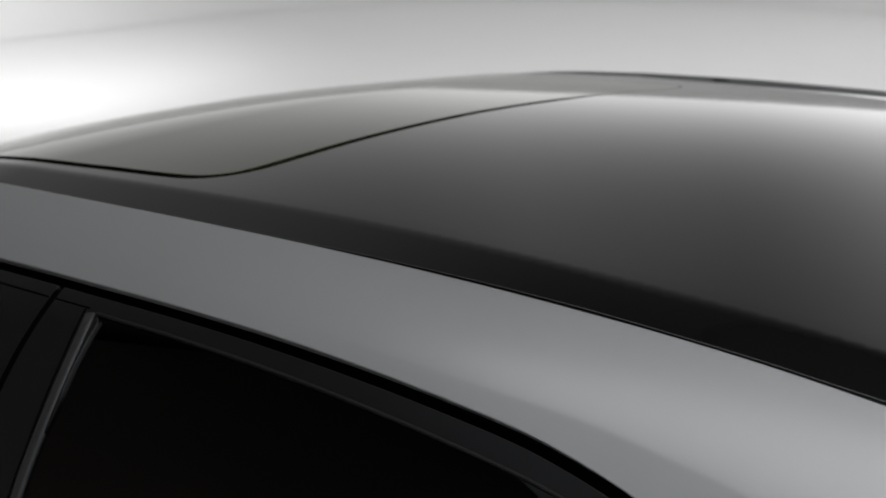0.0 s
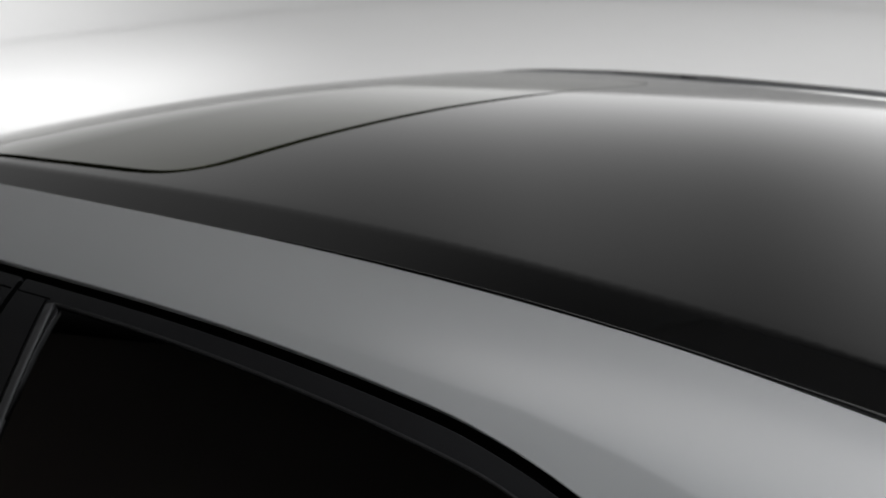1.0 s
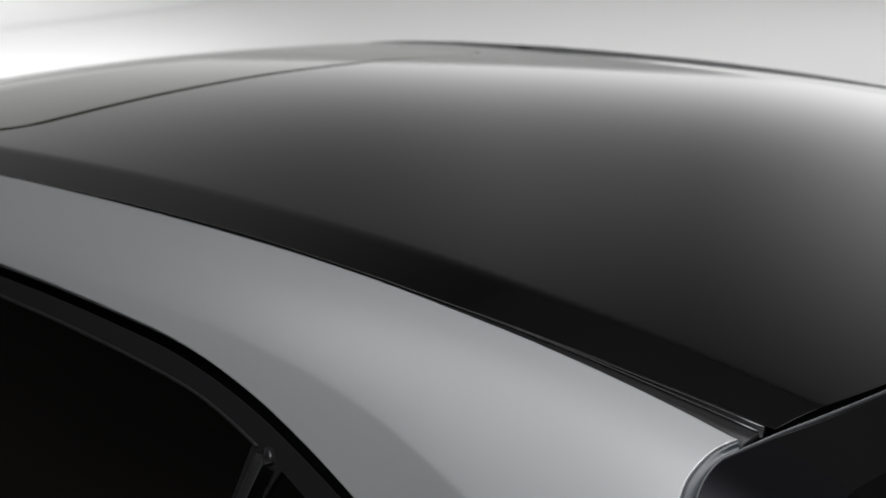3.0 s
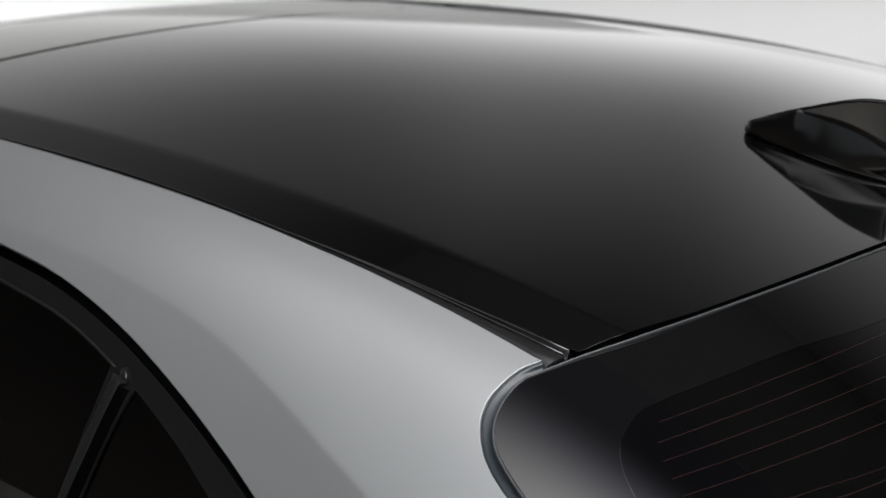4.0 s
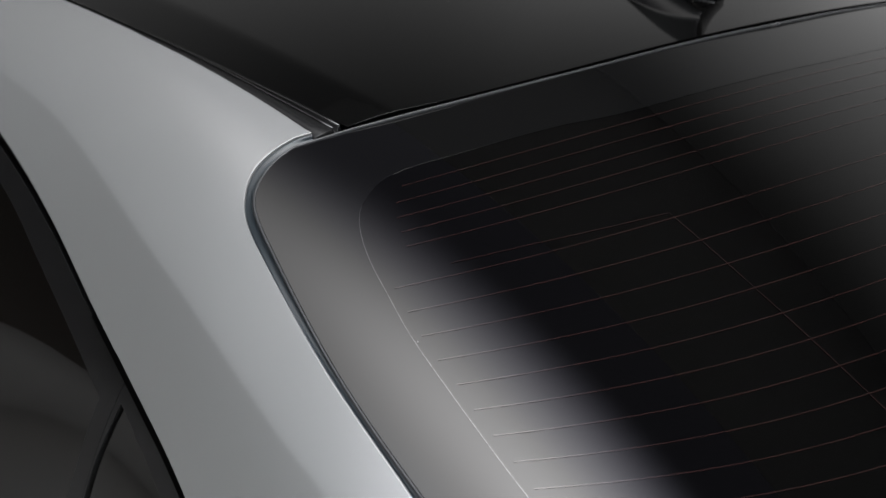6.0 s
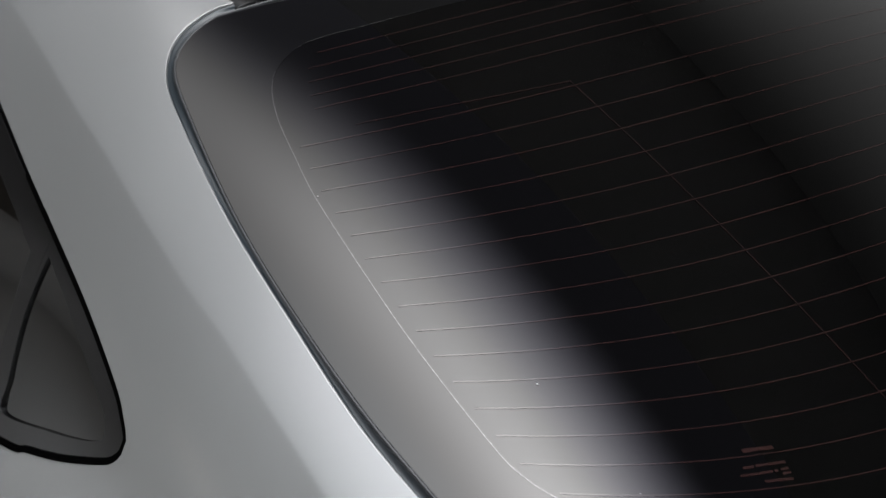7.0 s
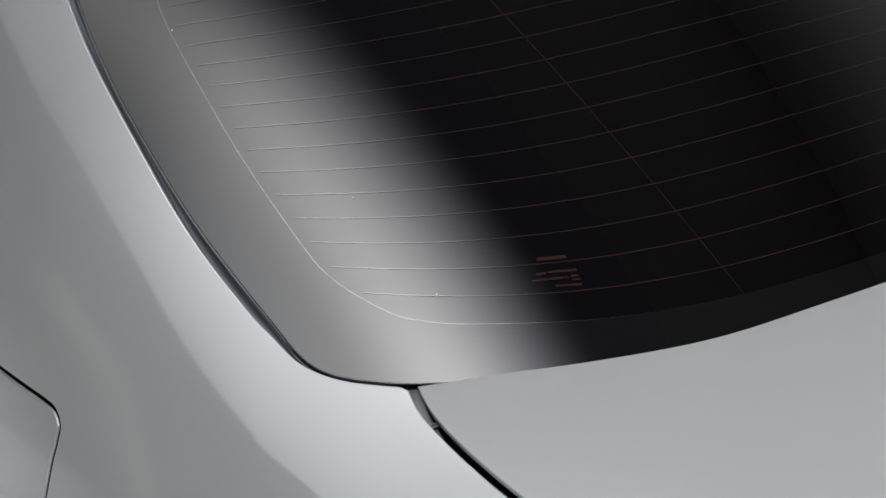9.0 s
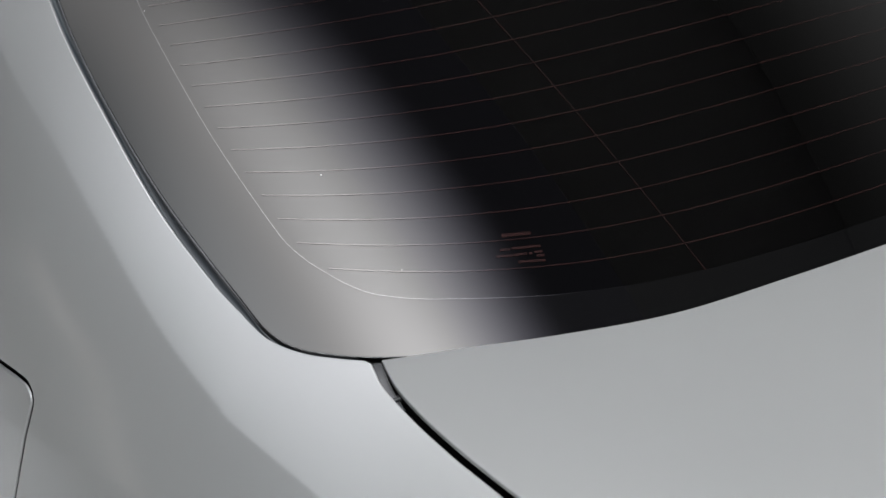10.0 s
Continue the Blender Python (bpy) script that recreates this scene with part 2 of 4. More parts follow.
def sheet(surface, outer, holes=(), step=0.02, out=(0, 0, 1), lift=0.0, edge=0.002, depth=0.012, mirror=False, lines=()):
    """A curved panel with a rolled edge round its outline and its holes: mesh data."""
    rings = [outer, *holes]
    lo, hi = outer.min(0), outer.max(0)
    grid = np.stack(np.meshgrid(np.arange(lo[0], hi[0], step), np.arange(lo[1], hi[1], step), indexing="ij"), -1).reshape(-1, 2)
    keep = inside(grid, outer) & (distance(grid, outer) > step * 0.45)
    for h in holes:
        keep &= ~inside(grid, h) & (distance(grid, h) > step * 0.45)
    grid = grid[keep]
    for line in lines:
        line = line[inside(line, outer) & (distance(line, outer) > 0.004)]
        for h in holes:
            line = line[~inside(line, h) & (distance(line, h) > 0.004)]
        grid = np.concatenate([grid[[np.abs(line - q).max(1).min() > 0.007 for q in grid]], line])
    flat, borders, edges = [], [], []
    for ring in rings:
        base = sum(len(r) for r in flat)
        flat.append(ring)
        borders.append(np.arange(base, base + len(ring)))
        edges += [(base + k, base + (k + 1) % len(ring)) for k in range(len(ring))]
    uv = np.concatenate(flat + [grid])
    v2, _, tri, origin, _, _ = delaunay_2d_cdt([Vector(q) for q in uv], edges, [], 0, 1e-7)
    uv2 = np.array([tuple(q) for q in v2])
    tri = np.array([f for f in tri if len(f) == 3])
    mid = uv2[tri].mean(1)
    good = inside(mid, outer)
    for h in holes:
        good &= ~inside(mid, h)
    tri = tri[good]
    a, b, c = uv2[tri[:, 0]], uv2[tri[:, 1]], uv2[tri[:, 2]]
    p = surface(uv2)
    n = normals(surface, uv2, out)
    p = p + n * lift
    face_n = np.cross(p[tri[:, 1]] - p[tri[:, 0]], p[tri[:, 2]] - p[tri[:, 0]])
    flip = (face_n * n[tri[:, 0]]).sum(1) < 0
    tri[flip] = tri[flip][:, ::-1]
    back = {}
    for new_i, olds in enumerate(origin):
        for o in olds:
            back[o] = new_i
    verts, norms, faces = [p], [n], [tuple(t) for t in tri]
    count = len(p)
    for k, ids in enumerate(borders):
        ids = np.array([back[i] for i in ids])
        q, m = p[ids], n[ids]
        t = np.roll(q, -1, axis=0) - np.roll(q, 1, axis=0)
        t /= np.maximum(np.linalg.norm(t, axis=1), 1e-9)[:, None]
        s = np.cross(t, m)
        # outwards: away from the material
        inner = (surface(grown(rings[k], -1e-3)) if k == 0 else surface(grown(rings[k], 1e-3)))[: len(ids)]
        sign = np.sign(((surface(rings[k]) - inner) * s).sum(1))
        s = s * np.where(sign == 0, 1, sign)[:, None]
        wide = np.broadcast_to(np.asarray(edge(rings[k]) if callable(edge) else edge, float), (len(ids),))[:, None]
        steps = [(0.5, 0.13, 0.87, 0.5), (0.87, 0.5, 0.5, 0.87), (1.0, 1.0, 0.0, 1.0)]
        prev = ids
        levels = [(q + s * wide * a_ - m * wide * b_, m * c_ + s * d_) for a_, b_, c_, d_ in steps]
        levels.append((q + s * wide - m * (wide + depth), s))
        for pos, nor in levels:
            cur = np.arange(count, count + len(ids))
            count += len(ids)
            verts.append(pos), norms.append(nor)
            for e in range(len(ids)):
                f = (e + 1) % len(ids)
                quad = (prev[e], prev[f], cur[f], cur[e])
                faces.append(quad)
            prev = cur
    verts, norms = np.concatenate(verts), np.concatenate(norms)
    fixed = []
    for f in faces:
        x = verts[list(f)]
        if len(f) == 4:
            w = np.cross(x[2] - x[0], x[3] - x[1])
            if w @ norms[list(f)].mean(0) < 0:
                f = f[::-1]
        fixed.append(f)
    if mirror:
        verts, norms = verts * (1, -1, 1), norms * (1, -1, 1)
        fixed = [f[::-1] for f in fixed]
    me = bpy.data.meshes.new("sheet")
    me.from_pydata(verts.tolist(), [], [tuple(int(i) for i in f) for f in fixed])
    me.polygons.foreach_set("use_smooth", [True] * len(me.polygons))
    me.normals_split_custom_set_from_vertices([tuple(q / max(np.linalg.norm(q), 1e-9)) for q in norms])
    return me


def part_mesh(name, me, material, parent, label=""):
    me.materials.append(material)
    ob = new(name, me)
    ob.parent = parent
    if label:
        tagged(ob, label)
    return ob


def part(name, bm, material, parent, label="", smooth=True):
    me = bpy.data.meshes.new(name)
    bmesh.ops.recalc_face_normals(bm, faces=bm.faces)
    bm.to_mesh(me)
    bm.free()
    me.polygons.foreach_set("use_smooth", [smooth] * len(me.polygons))
    return part_mesh(name, me, material, parent, label)


def sweep(path, up, profile, closed=False, caps=True):
    """A bmesh of a profile (side, up) carried along a path of places with their up directions."""
    path, up = np.array(path, float), np.array(up, float)
    t = np.gradient(path, axis=0)
    if closed:
        t = np.roll(path, -1, axis=0) - np.roll(path, 1, axis=0)
    t /= np.linalg.norm(t, axis=1)[:, None]
    s = np.cross(t, up)
    s /= np.linalg.norm(s, axis=1)[:, None]
    w = np.cross(s, t)
    bm = bmesh.new()
    rows = []
    for k in range(len(path)):
        prof = profile(k / (len(path) - 1)) if callable(profile) else profile
        rows.append([bm.verts.new(path[k] + s[k] * a + w[k] * b) for a, b in prof])
    n = len(rows[0])
    for k in range(len(rows) if closed else len(rows) - 1):
        r0, r1 = rows[k], rows[(k + 1) % len(rows)]
        for j in range(n):
            bm.faces.new((r0[j], r0[(j + 1) % n], r1[(j + 1) % n], r1[j]))
    if caps and not closed:
        bm.faces.new(rows[0]), bm.faces.new(rows[-1][::-1])
    return bm


def disc(a, b, n=6):
    return [(a * math.cos(2 * math.pi * k / n), b * math.sin(2 * math.pi * k / n)) for k in range(n)]


def box(bm, lo, hi):
    made = bmesh.ops.create_cube(bm, size=1)["verts"]
    for q in made:
        q.co = [(l + h) / 2 + c * (h - l) for c, l, h in zip(q.co, lo, hi)]
    return made


def deg_line(points):
    return [(x, d * ARC) for x, d in points]


# ---------------------------------------------------------------- studio
def room_outline(x0, x1, y0, y1, r, n=10):
    pts = []
    for cx, cy, a0 in ((x1 - r, y1 - r, 0), (x0 + r, y1 - r, 90), (x0 + r, y0 + r, 180), (x1 - r, y0 + r, 270)):
        for k in range(n + 1):
            a = radians(a0 + 90 * k / n)
            pts.append((cx + r * math.cos(a), cy + r * math.sin(a)))
    return np.array(pts)


def ringed(name, levels, material, cap=False, thick=0.0):
    bm = bmesh.new()
    rows = [[bm.verts.new((x, y, z)) for x, y in ring] for ring, z in levels]
    n = len(rows[0])
    for a, b in zip(rows, rows[1:]):
        for j in range(n):
            bm.faces.new((a[j], a[(j + 1) % n], b[(j + 1) % n], b[j]))
    if cap:
        bm.faces.new(rows[-1])
    me = bpy.data.meshes.new(name)
    bm.to_mesh(me)
    bm.free()
    me.polygons.foreach_set("use_smooth", [True] * len(me.polygons))
    me.materials.append(material)
    return new(name, me)


ROOM = room_outline(-13, 9, -9, 13, 5)
bm = bmesh.new()
bm.faces.new([bm.verts.new((x, y, 0)) for x, y in grown(ROOM, 0.0)])
me = bpy.data.meshes.new("floor")
bm.to_mesh(me), bm.free()
me.materials.append(COVE)
tagged(new("floor", me), "smooth white painted studio floor", "floor", kind="structure")
cove = [(grown(ROOM, -1.2 * (1 - math.sin(radians(9 * k)))), 0.004 + 1.2 * (1 - math.cos(radians(9 * k)))) for k in range(11)]
wall = ringed("wall_cove", cove + [(ROOM, 1.9), (grown(ROOM, 0.12), 1.9), (grown(ROOM, 0.12), 0.0)], COVE)
tagged(wall, "white painted curved studio cove wall", "wall", kind="structure")
# the wall's upper part is coloured dark where the light would fall off
wall = ringed("wall_upper", [(grown(ROOM, 0.01), 1.902), (grown(ROOM, 0.01), CEIL), (grown(ROOM, 0.12), CEIL), (grown(ROOM, 0.12), 1.902)], DARKWALL)
tagged(wall, "unseen upper studio wall, dark grey in place of light falling off", "wall", kind="structure")
bm = bmesh.new()
low = [bm.verts.new((x, y, CEIL)) for x, y in grown(ROOM, 0.3)]
high = [bm.verts.new((x, y, CEIL + 0.2)) for x, y in grown(ROOM, 0.3)]
bm.faces.new(low), bm.faces.new(high)
for j in range(len(low)):
    bm.faces.new((low[j], low[(j + 1) % len(low)], high[(j + 1) % len(low)], high[j]))
me = bpy.data.meshes.new("ceiling")
bm.to_mesh(me), bm.free()
me.materials.append(CEILING)
tagged(new("ceiling", me), "dark grey studio ceiling", "ceiling", kind="structure")


def softbox(x0, x1, y0, y1, z, power, profile, strip, patch, label, turn=None):
    """An overhead softbox: fabric skirt, frame rods, a glowing diffuser that falls off to its edges."""
    root = tagged(new("softbox"), label, "studio light")
    root.matrix_world = turn or Matrix.Translation(((x0 + x1) / 2, (y0 + y1) / 2, z))
    hx, hy = (x1 - x0) / 2, (y1 - y0) / 2
    m = bpy.data.materials.new("glowing_diffuser")
    m.use_nodes = True
    t = m.node_tree
    t.nodes.remove(t.nodes["Principled BSDF"])
    em, co, sep = t.nodes.new("ShaderNodeEmission"), t.nodes.new("ShaderNodeTexCoord"), t.nodes.new("ShaderNodeSeparateXYZ")
    t.links.new(co.outputs["Object"], sep.inputs["Vector"])
    def product(steps):
        fall = None
        for axis, zero, full, low, high in steps:
            mr = t.nodes.new("ShaderNodeMapRange")
            mr.interpolation_type = "SMOOTHERSTEP"
            mr.inputs["From Min"].default_value, mr.inputs["From Max"].default_value = zero, full
            mr.inputs["To Min"].default_value, mr.inputs["To Max"].default_value = low, high
            t.links.new(sep.outputs[axis], mr.inputs["Value"])
            if fall is None:
                fall = mr.outputs["Result"]
            else:
                mul = t.nodes.new("ShaderNodeMath")
                mul.operation = "MULTIPLY"
                t.links.new(fall, mul.inputs[0]), t.links.new(mr.outputs["Result"], mul.inputs[1])
                fall = mul.outputs[0]
        return fall

    total = t.nodes.new("ShaderNodeMath")
    t.links.new(product(profile), total.inputs[0]), t.links.new(product(strip), total.inputs[1])
    more = t.nodes.new("ShaderNodeMath")
    spot = product(patch)
    t.links.new(total.outputs[0], more.inputs[0]), t.links.new(spot, more.inputs[1])
    fall = more.outputs[0]
    gain = t.nodes.new("ShaderNodeMath")
    gain.operation = "MULTIPLY_ADD"
    gain.inputs[1].default_value, gain.inputs[2].default_value = power, 0.085
    t.links.new(fall, gain.inputs[0])
    # the diffuser is cool over the car and turns neutral, then lilac, towards its far edge
    shade = t.nodes.new("ShaderNodeValToRGB")
    for k, (at, tint) in enumerate(((0.0, (0.942, 0.995, 1.04)), (0.62, (0.942, 0.995, 1.04)), (0.72, (1.0, 0.985, 0.985)), (0.82, (1.0, 0.985, 0.99)), (0.91, (0.92, 0.90, 1.10)))):
        e = shade.color_ramp.elements[k] if k < 2 else shade.color_ramp.elements.new(at)
        e.position, e.color = at, (*tint, 1)
    place = t.nodes.new("ShaderNodeMapRange")
    place.inputs["From Min"].default_value, place.inputs["From Max"].default_value = -hy, hy
    t.links.new(sep.outputs["Y"], place.inputs["Value"])
    t.links.new(place.outputs["Result"], shade.inputs["Fac"])
    lilac = t.nodes.new("ShaderNodeMath")
    lilac.operation, lilac.use_clamp = "MULTIPLY", True
    lilac.inputs[1].default_value = 33.0
    t.links.new(spot, lilac.inputs[0])
    both = t.nodes.new("ShaderNodeMix")
    both.data_type = "RGBA"
    both.inputs["B"].default_value = (1.03, 0.97, 1.06, 1)
    t.links.new(lilac.outputs[0], both.inputs["Factor"]), t.links.new(shade.outputs["Color"], both.inputs["A"])
    t.links.new(both.outputs["Result"], em.inputs["Color"])
    t.links.new(gain.outputs[0], em.inputs["Strength"])
    t.links.new(em.outputs[0], t.nodes["Material Output"].inputs["Surface"])
    bm = bmesh.new()
    bmesh.ops.create_grid(bm, x_segments=8, y_segments=8, size=1)
    for q in bm.verts:
        q.co = (q.co.x * hx, q.co.y * hy, 0)
    bmesh.ops.reverse_faces(bm, faces=bm.faces)
    me = bpy.data.meshes.new("diffuser")
    bm.to_mesh(me), bm.free()
    part_mesh("diffuser", me, m, root)
    for lo, hi in (((-hx - 0.002, -hy - 0.002, 0.0), (hx + 0.002, -hy, 0.02)), ((-hx - 0.002, hy, 0.0), (hx + 0.002, hy + 0.002, 0.02)),
                   ((-hx - 0.002, -hy, 0.0), (-hx, hy, 0.02)), ((hx, -hy, 0.0), (hx + 0.002, hy, 0.02))):
        bm = bmesh.new()
        box(bm, lo, hi)
        part("skirt", bm, DARKWALL, root, smooth=False)
    bm = bmesh.new()
    box(bm, (-hx, -hy, 0.008), (hx, hy, 0.02))
    part("back", bm, DARKWALL, root, smooth=False)
    for sx in (-0.8, 0.8):
        for sy in (-0.8, 0.8):
            bm = bmesh.new()
            bmesh.ops.create_cone(bm, cap_ends=True, segments=8, radius1=0.003, radius2=0.003, depth=CEIL - z - 0.02)
            bmesh.ops.translate(bm, verts=bm.verts, vec=(sx * hx, sy * hy, 0.02 + (CEIL - 0.02 - z) / 2))
            part("hanger", bm, DARKWALL, root)
    return root


# hot along the edge over the rear window, falling off to its other edges, with a dimmer strip towards the front (places from its middle)
softbox(-2.9, 2.9, -2.15, 2.15, 3.5, BOX_POWER,
        (("X", -1.82, 1.4, 0.02, 1.0), ("X", 2.6, 2.1, 0.0, 1.0), ("Y", 1.89, 0.95, 0.0, 1.0), ("Y", -1.9, -1.6, 0.0, 1.0), ("Y", 0.78, 1.38, 0.47, 1.0)),
        (("Y", 0.3, 1.1, 0.0, 0.092), ("Y", 1.75, 1.0, 0.0, 1.0), ("X", 0.3, -0.9, 0.0, 1.0), ("X", -2.9, -2.2, 0.0, 1.0)),
        (("X", -1.9, -1.2, 0.0, 0.03), ("X", -0.1, -0.9, 0.0, 1.0), ("Y", 0.5, 0.0, 0.0, 1.0), ("Y", -1.3, -0.8, 0.0, 1.0)),
        "large overhead softbox with white diffuser and black skirt",
        turn=Matrix.Translation((0.55, -1.36, 3.5)) @ Matrix.Rotation(radians(12.0), 4, "Z"))


def glow_wall(a, b, z0, z1):
    """An unseen glowing wall added for reflections along the room's outline, bright at its foot and fading upwards."""
    root = tagged(new("glow_wall"), "long curved glowing wall, unseen, added for reflections in the car", "studio light")
    # the emission stands in for a lit wall that fades with height
    m = bpy.data.materials.new("glow_panel")
    m.use_nodes = True
    t = m.node_tree
    t.nodes.remove(t.nodes["Principled BSDF"])

    def ranged(value, lo, hi, low, high, kind="LINEAR"):
        n = t.nodes.new("ShaderNodeMapRange")
        n.interpolation_type = kind
        for k, q in (("From Min", lo), ("From Max", hi), ("To Min", low), ("To Max", high)):
            n.inputs[k].default_value = q
        t.links.new(value, n.inputs["Value"])
        return n.outputs["Result"]

    def math_of(kind, p, q):
        n = t.nodes.new("ShaderNodeMath")
        n.operation = kind
        for k, v in enumerate((p, q)):
            if isinstance(v, float):
                n.inputs[k].default_value = v
            else:
                t.links.new(v, n.inputs[k])
        return n.outputs[0]

    em, geo, sep = (t.nodes.new(k) for k in ("ShaderNodeEmission", "ShaderNodeNewGeometry", "ShaderNodeSeparateXYZ"))
    t.links.new(geo.outputs["Position"], sep.inputs["Vector"])
    # a bright foot all along, and glow towards the car's rear that stays bright higher up
    x, z = sep.outputs["X"], sep.outputs["Z"]
    foot = math_of("POWER", ranged(z, 7.9, 1.9, 0.0, 1.08), 2.6)
    foot = math_of("MULTIPLY", foot, ranged(x, -12.5, -6.5, 0.75, 1.30))
    high = math_of("MULTIPLY", math_of("POWER", ranged(z, 15.99, 4.6, 0.0, 0.96, "SMOOTHSTEP"), 1.06), ranged(x, -10.0, -5.4, 0.0, 1.0, "SMOOTHSTEP"))
    even = math_of("MULTIPLY", ranged(z, 15.99, 5.5, 0.05, 0.33, "SMOOTHSTEP"), ranged(x, -12.95, -11.5, 0.60, 1.10, "SMOOTHSTEP"))
    even = math_of("MULTIPLY", even, ranged(x, -11.6, -9.0, 1.0, 0.95, "SMOOTHSTEP"))
    # the glow is dimmed at the car's left end of the wall
    end = ranged(sep.outputs["Y"], -5.0, 1.0, 0.0, 1.0, "SMOOTHSTEP")
    t.links.new(math_of("MULTIPLY", math_of("ADD", math_of("ADD", foot, high), even), end), em.inputs["Strength"])
    t.links.new(em.outputs[0], t.nodes["Material Output"].inputs["Surface"])
    line = densify_line(grown(ROOM, -0.06)[a:b], 0.5)
    for k in range(0, len(line) - 1, 3):
        seg = line[k:k + 4]
        bm = bmesh.new()
        low, high = [bm.verts.new((x, y, z0)) for x, y in seg], [bm.verts.new((x, y, z1)) for x, y in seg]
        for j in range(len(seg) - 1):
            bm.faces.new((low[j], low[j + 1], high[j + 1], high[j]))
        part("panel", bm, m, root, smooth=False)
    return root


def densify_line(line, step):
    out = [line[0]]
    for p, q in zip(line, line[1:]):
        n = max(1, int(np.linalg.norm(q - p) / step))
        out += [p + (q - p) * k / n for k in range(1, n + 1)]
    return np.array(out)


glow_wall(4, 24, 1.9, 15.99)


def side_glow(x0, x1, y, z0, z1):
    """A shallow warm glowing box, added out of view to brighten the car's left and the fin."""
    root = tagged(new("glow_panel"), "warm glowing panel, added out of view on the studio wall", "studio light")
    root.location = ((x0 + x1) / 2, y, z0)
    m = bpy.data.materials.new("warm_glow")
    m.use_nodes = True
    t = m.node_tree
    t.nodes.remove(t.nodes["Principled BSDF"])
    em, co, sep, off, mr = (t.nodes.new(k) for k in ("ShaderNodeEmission", "ShaderNodeTexCoord", "ShaderNodeSeparateXYZ", "ShaderNodeMath", "ShaderNodeMapRange"))
    t.links.new(co.outputs["Object"], sep.inputs["Vector"])
    # it dims towards both ends
    off.operation = "ABSOLUTE"
    t.links.new(sep.outputs["X"], off.inputs[0])
    t.links.new(off.outputs[0], mr.inputs["Value"])
    mr.interpolation_type = "SMOOTHSTEP"
    for k, q in (("From Min", (x1 - x0) / 2), ("From Max", 0.6), ("To Min", 0.12), ("To Max", 1.0)):
        mr.inputs[k].default_value = q
    em.inputs["Color"].default_value = (1.0, 0.94, 0.86, 1)
    t.links.new(mr.outputs["Result"], em.inputs["Strength"])
    t.links.new(em.outputs[0], t.nodes["Material Output"].inputs["Surface"])
    h = (x1 - x0) / 2
    bm = bmesh.new()
    bm.faces.new([bm.verts.new(q) for q in ((-h, 0.06, 0), (-h, 0.06, z1 - z0), (h, 0.06, z1 - z0), (h, 0.06, 0))])
    part("diffuser", bm, m, root, smooth=False)
    for lo, hi in (((-h, 0, -0.04), (h, 0.08, 0)), ((-h, 0, z1 - z0), (h, 0.08, z1 - z0 + 0.04)), ((-h - 0.04, 0, -0.04), (-h, 0.08, z1 - z0 + 0.04)), ((h, 0, -0.04), (h + 0.04, 0.08, z1 - z0 + 0.04))):
        bm = bmesh.new()
        box(bm, lo, hi)
        part("frame", bm, DARKWALL, root, smooth=False)


side_glow(-9.4, -3.4, -8.99, 1.92, 2.7)


# ---------------------------------------------------------------- the car
car = tagged(new("sedan_car"), "silver metallic sedan with black roof on studio floor", "car")

# outlines in the plan of each surface
DITCH = [(-2.6, 55.2), (-1.6, 55.6), (-1.239, 55.75), (-0.9, 55.86), (-0.6, 55.88), (-0.42, 55.77), (-0.258, 55.31), (-0.183, 54.99), (-0.112, 54.6), (-0.045, 54.14), (-0.006, 53.85)]
LIP = [(-0.0118, 53.05), (-0.0142, 52.2), (-0.013, 50.5), (-0.0005, 48.93), (0.03, 47.25), (0.088, 45.5), (0.205, 42.35), (0.328, 39.35), (0.445, 36.3), (0.53, 34.5), (0.565, 33.95), (0.598, 33.5), (0.622, 33.55), (0.648, 33.95), (0.685, 35.0)]
GAPL = [(0.692, 35.05), (0.709, 34.5), (0.735, 34.03), (0.787, 33.48), (0.862, 33.1), (1.08, 32.6)]
WINDOW = [(-2.3, 48.6), (-1.5, 49.35), (-1.1, 49.38), (-0.92, 49.3), (-0.776, 49.07), (-0.643, 48.7), (-0.54, 48.22), (-0.434, 47.03), (-0.33, 45.2), (-0.22, 42.75), (-0.1, 39.6), (-0.007, 37.25), (0.098, 34.54), (0.181, 31.97), (0.208, 30.73), (0.221, 29.81), (0.218, 29.06), (0.205, 28.32), (0.179, 27.65), (0.095, 26.02), (0.02, 24.85), (-0.036, 24.05), (-0.3, 22.4), (-1.0, 21.2), (-2.3, 20.6)]
FLAP = [(0.226, 23.75), (0.308, 24.2), (0.366, 24.42), (0.384, 24.3), (0.394, 23.8), (0.395, 23.1), (0.392, 21.5), (0.377, 17.5), (0.366, 15.6), (0.345, 15.0), (0.212, 14.65), (0.08, 14.6), (0.05, 15.1), (0.036, 16.4), (0.037, 18.0), (0.05, 19.3), (0.072, 20.35), (0.10, 21.35), (0.13, 22.35), (0.155, 22.95), (0.185, 23.4)]

side_top = np.concatenate([smooth_line(deg_line(DITCH)), smooth_line(deg_line(LIP), 0.006), smooth_line(deg_line(GAPL), 0.01)])
side_outer = np.concatenate([side_top, deg_line([(1.08, 20), (1.08, 2), (0.4, 2), (-0.4, 2), (-1.2, 2), (-2.6, 2), (-2.6, 20), (-2.6, 20.3)]), deg_line([(-2.6, 49.6)])])
window_line = smooth_line(deg_line(WINDOW), 0.008)
flap_line = smooth_line(deg_line(FLAP), 0.005, closed=True)
SIDE_OUT = (0, -0.7, 0.7)


def along(deg_of, x0, x1, offsets):
    """Rows of places that follow a crease of the side closely."""
    x = np.arange(x0, x1, 0.008)
    return np.concatenate([np.stack([x, deg_of(x) * ARC + o], 1) for o in offsets])


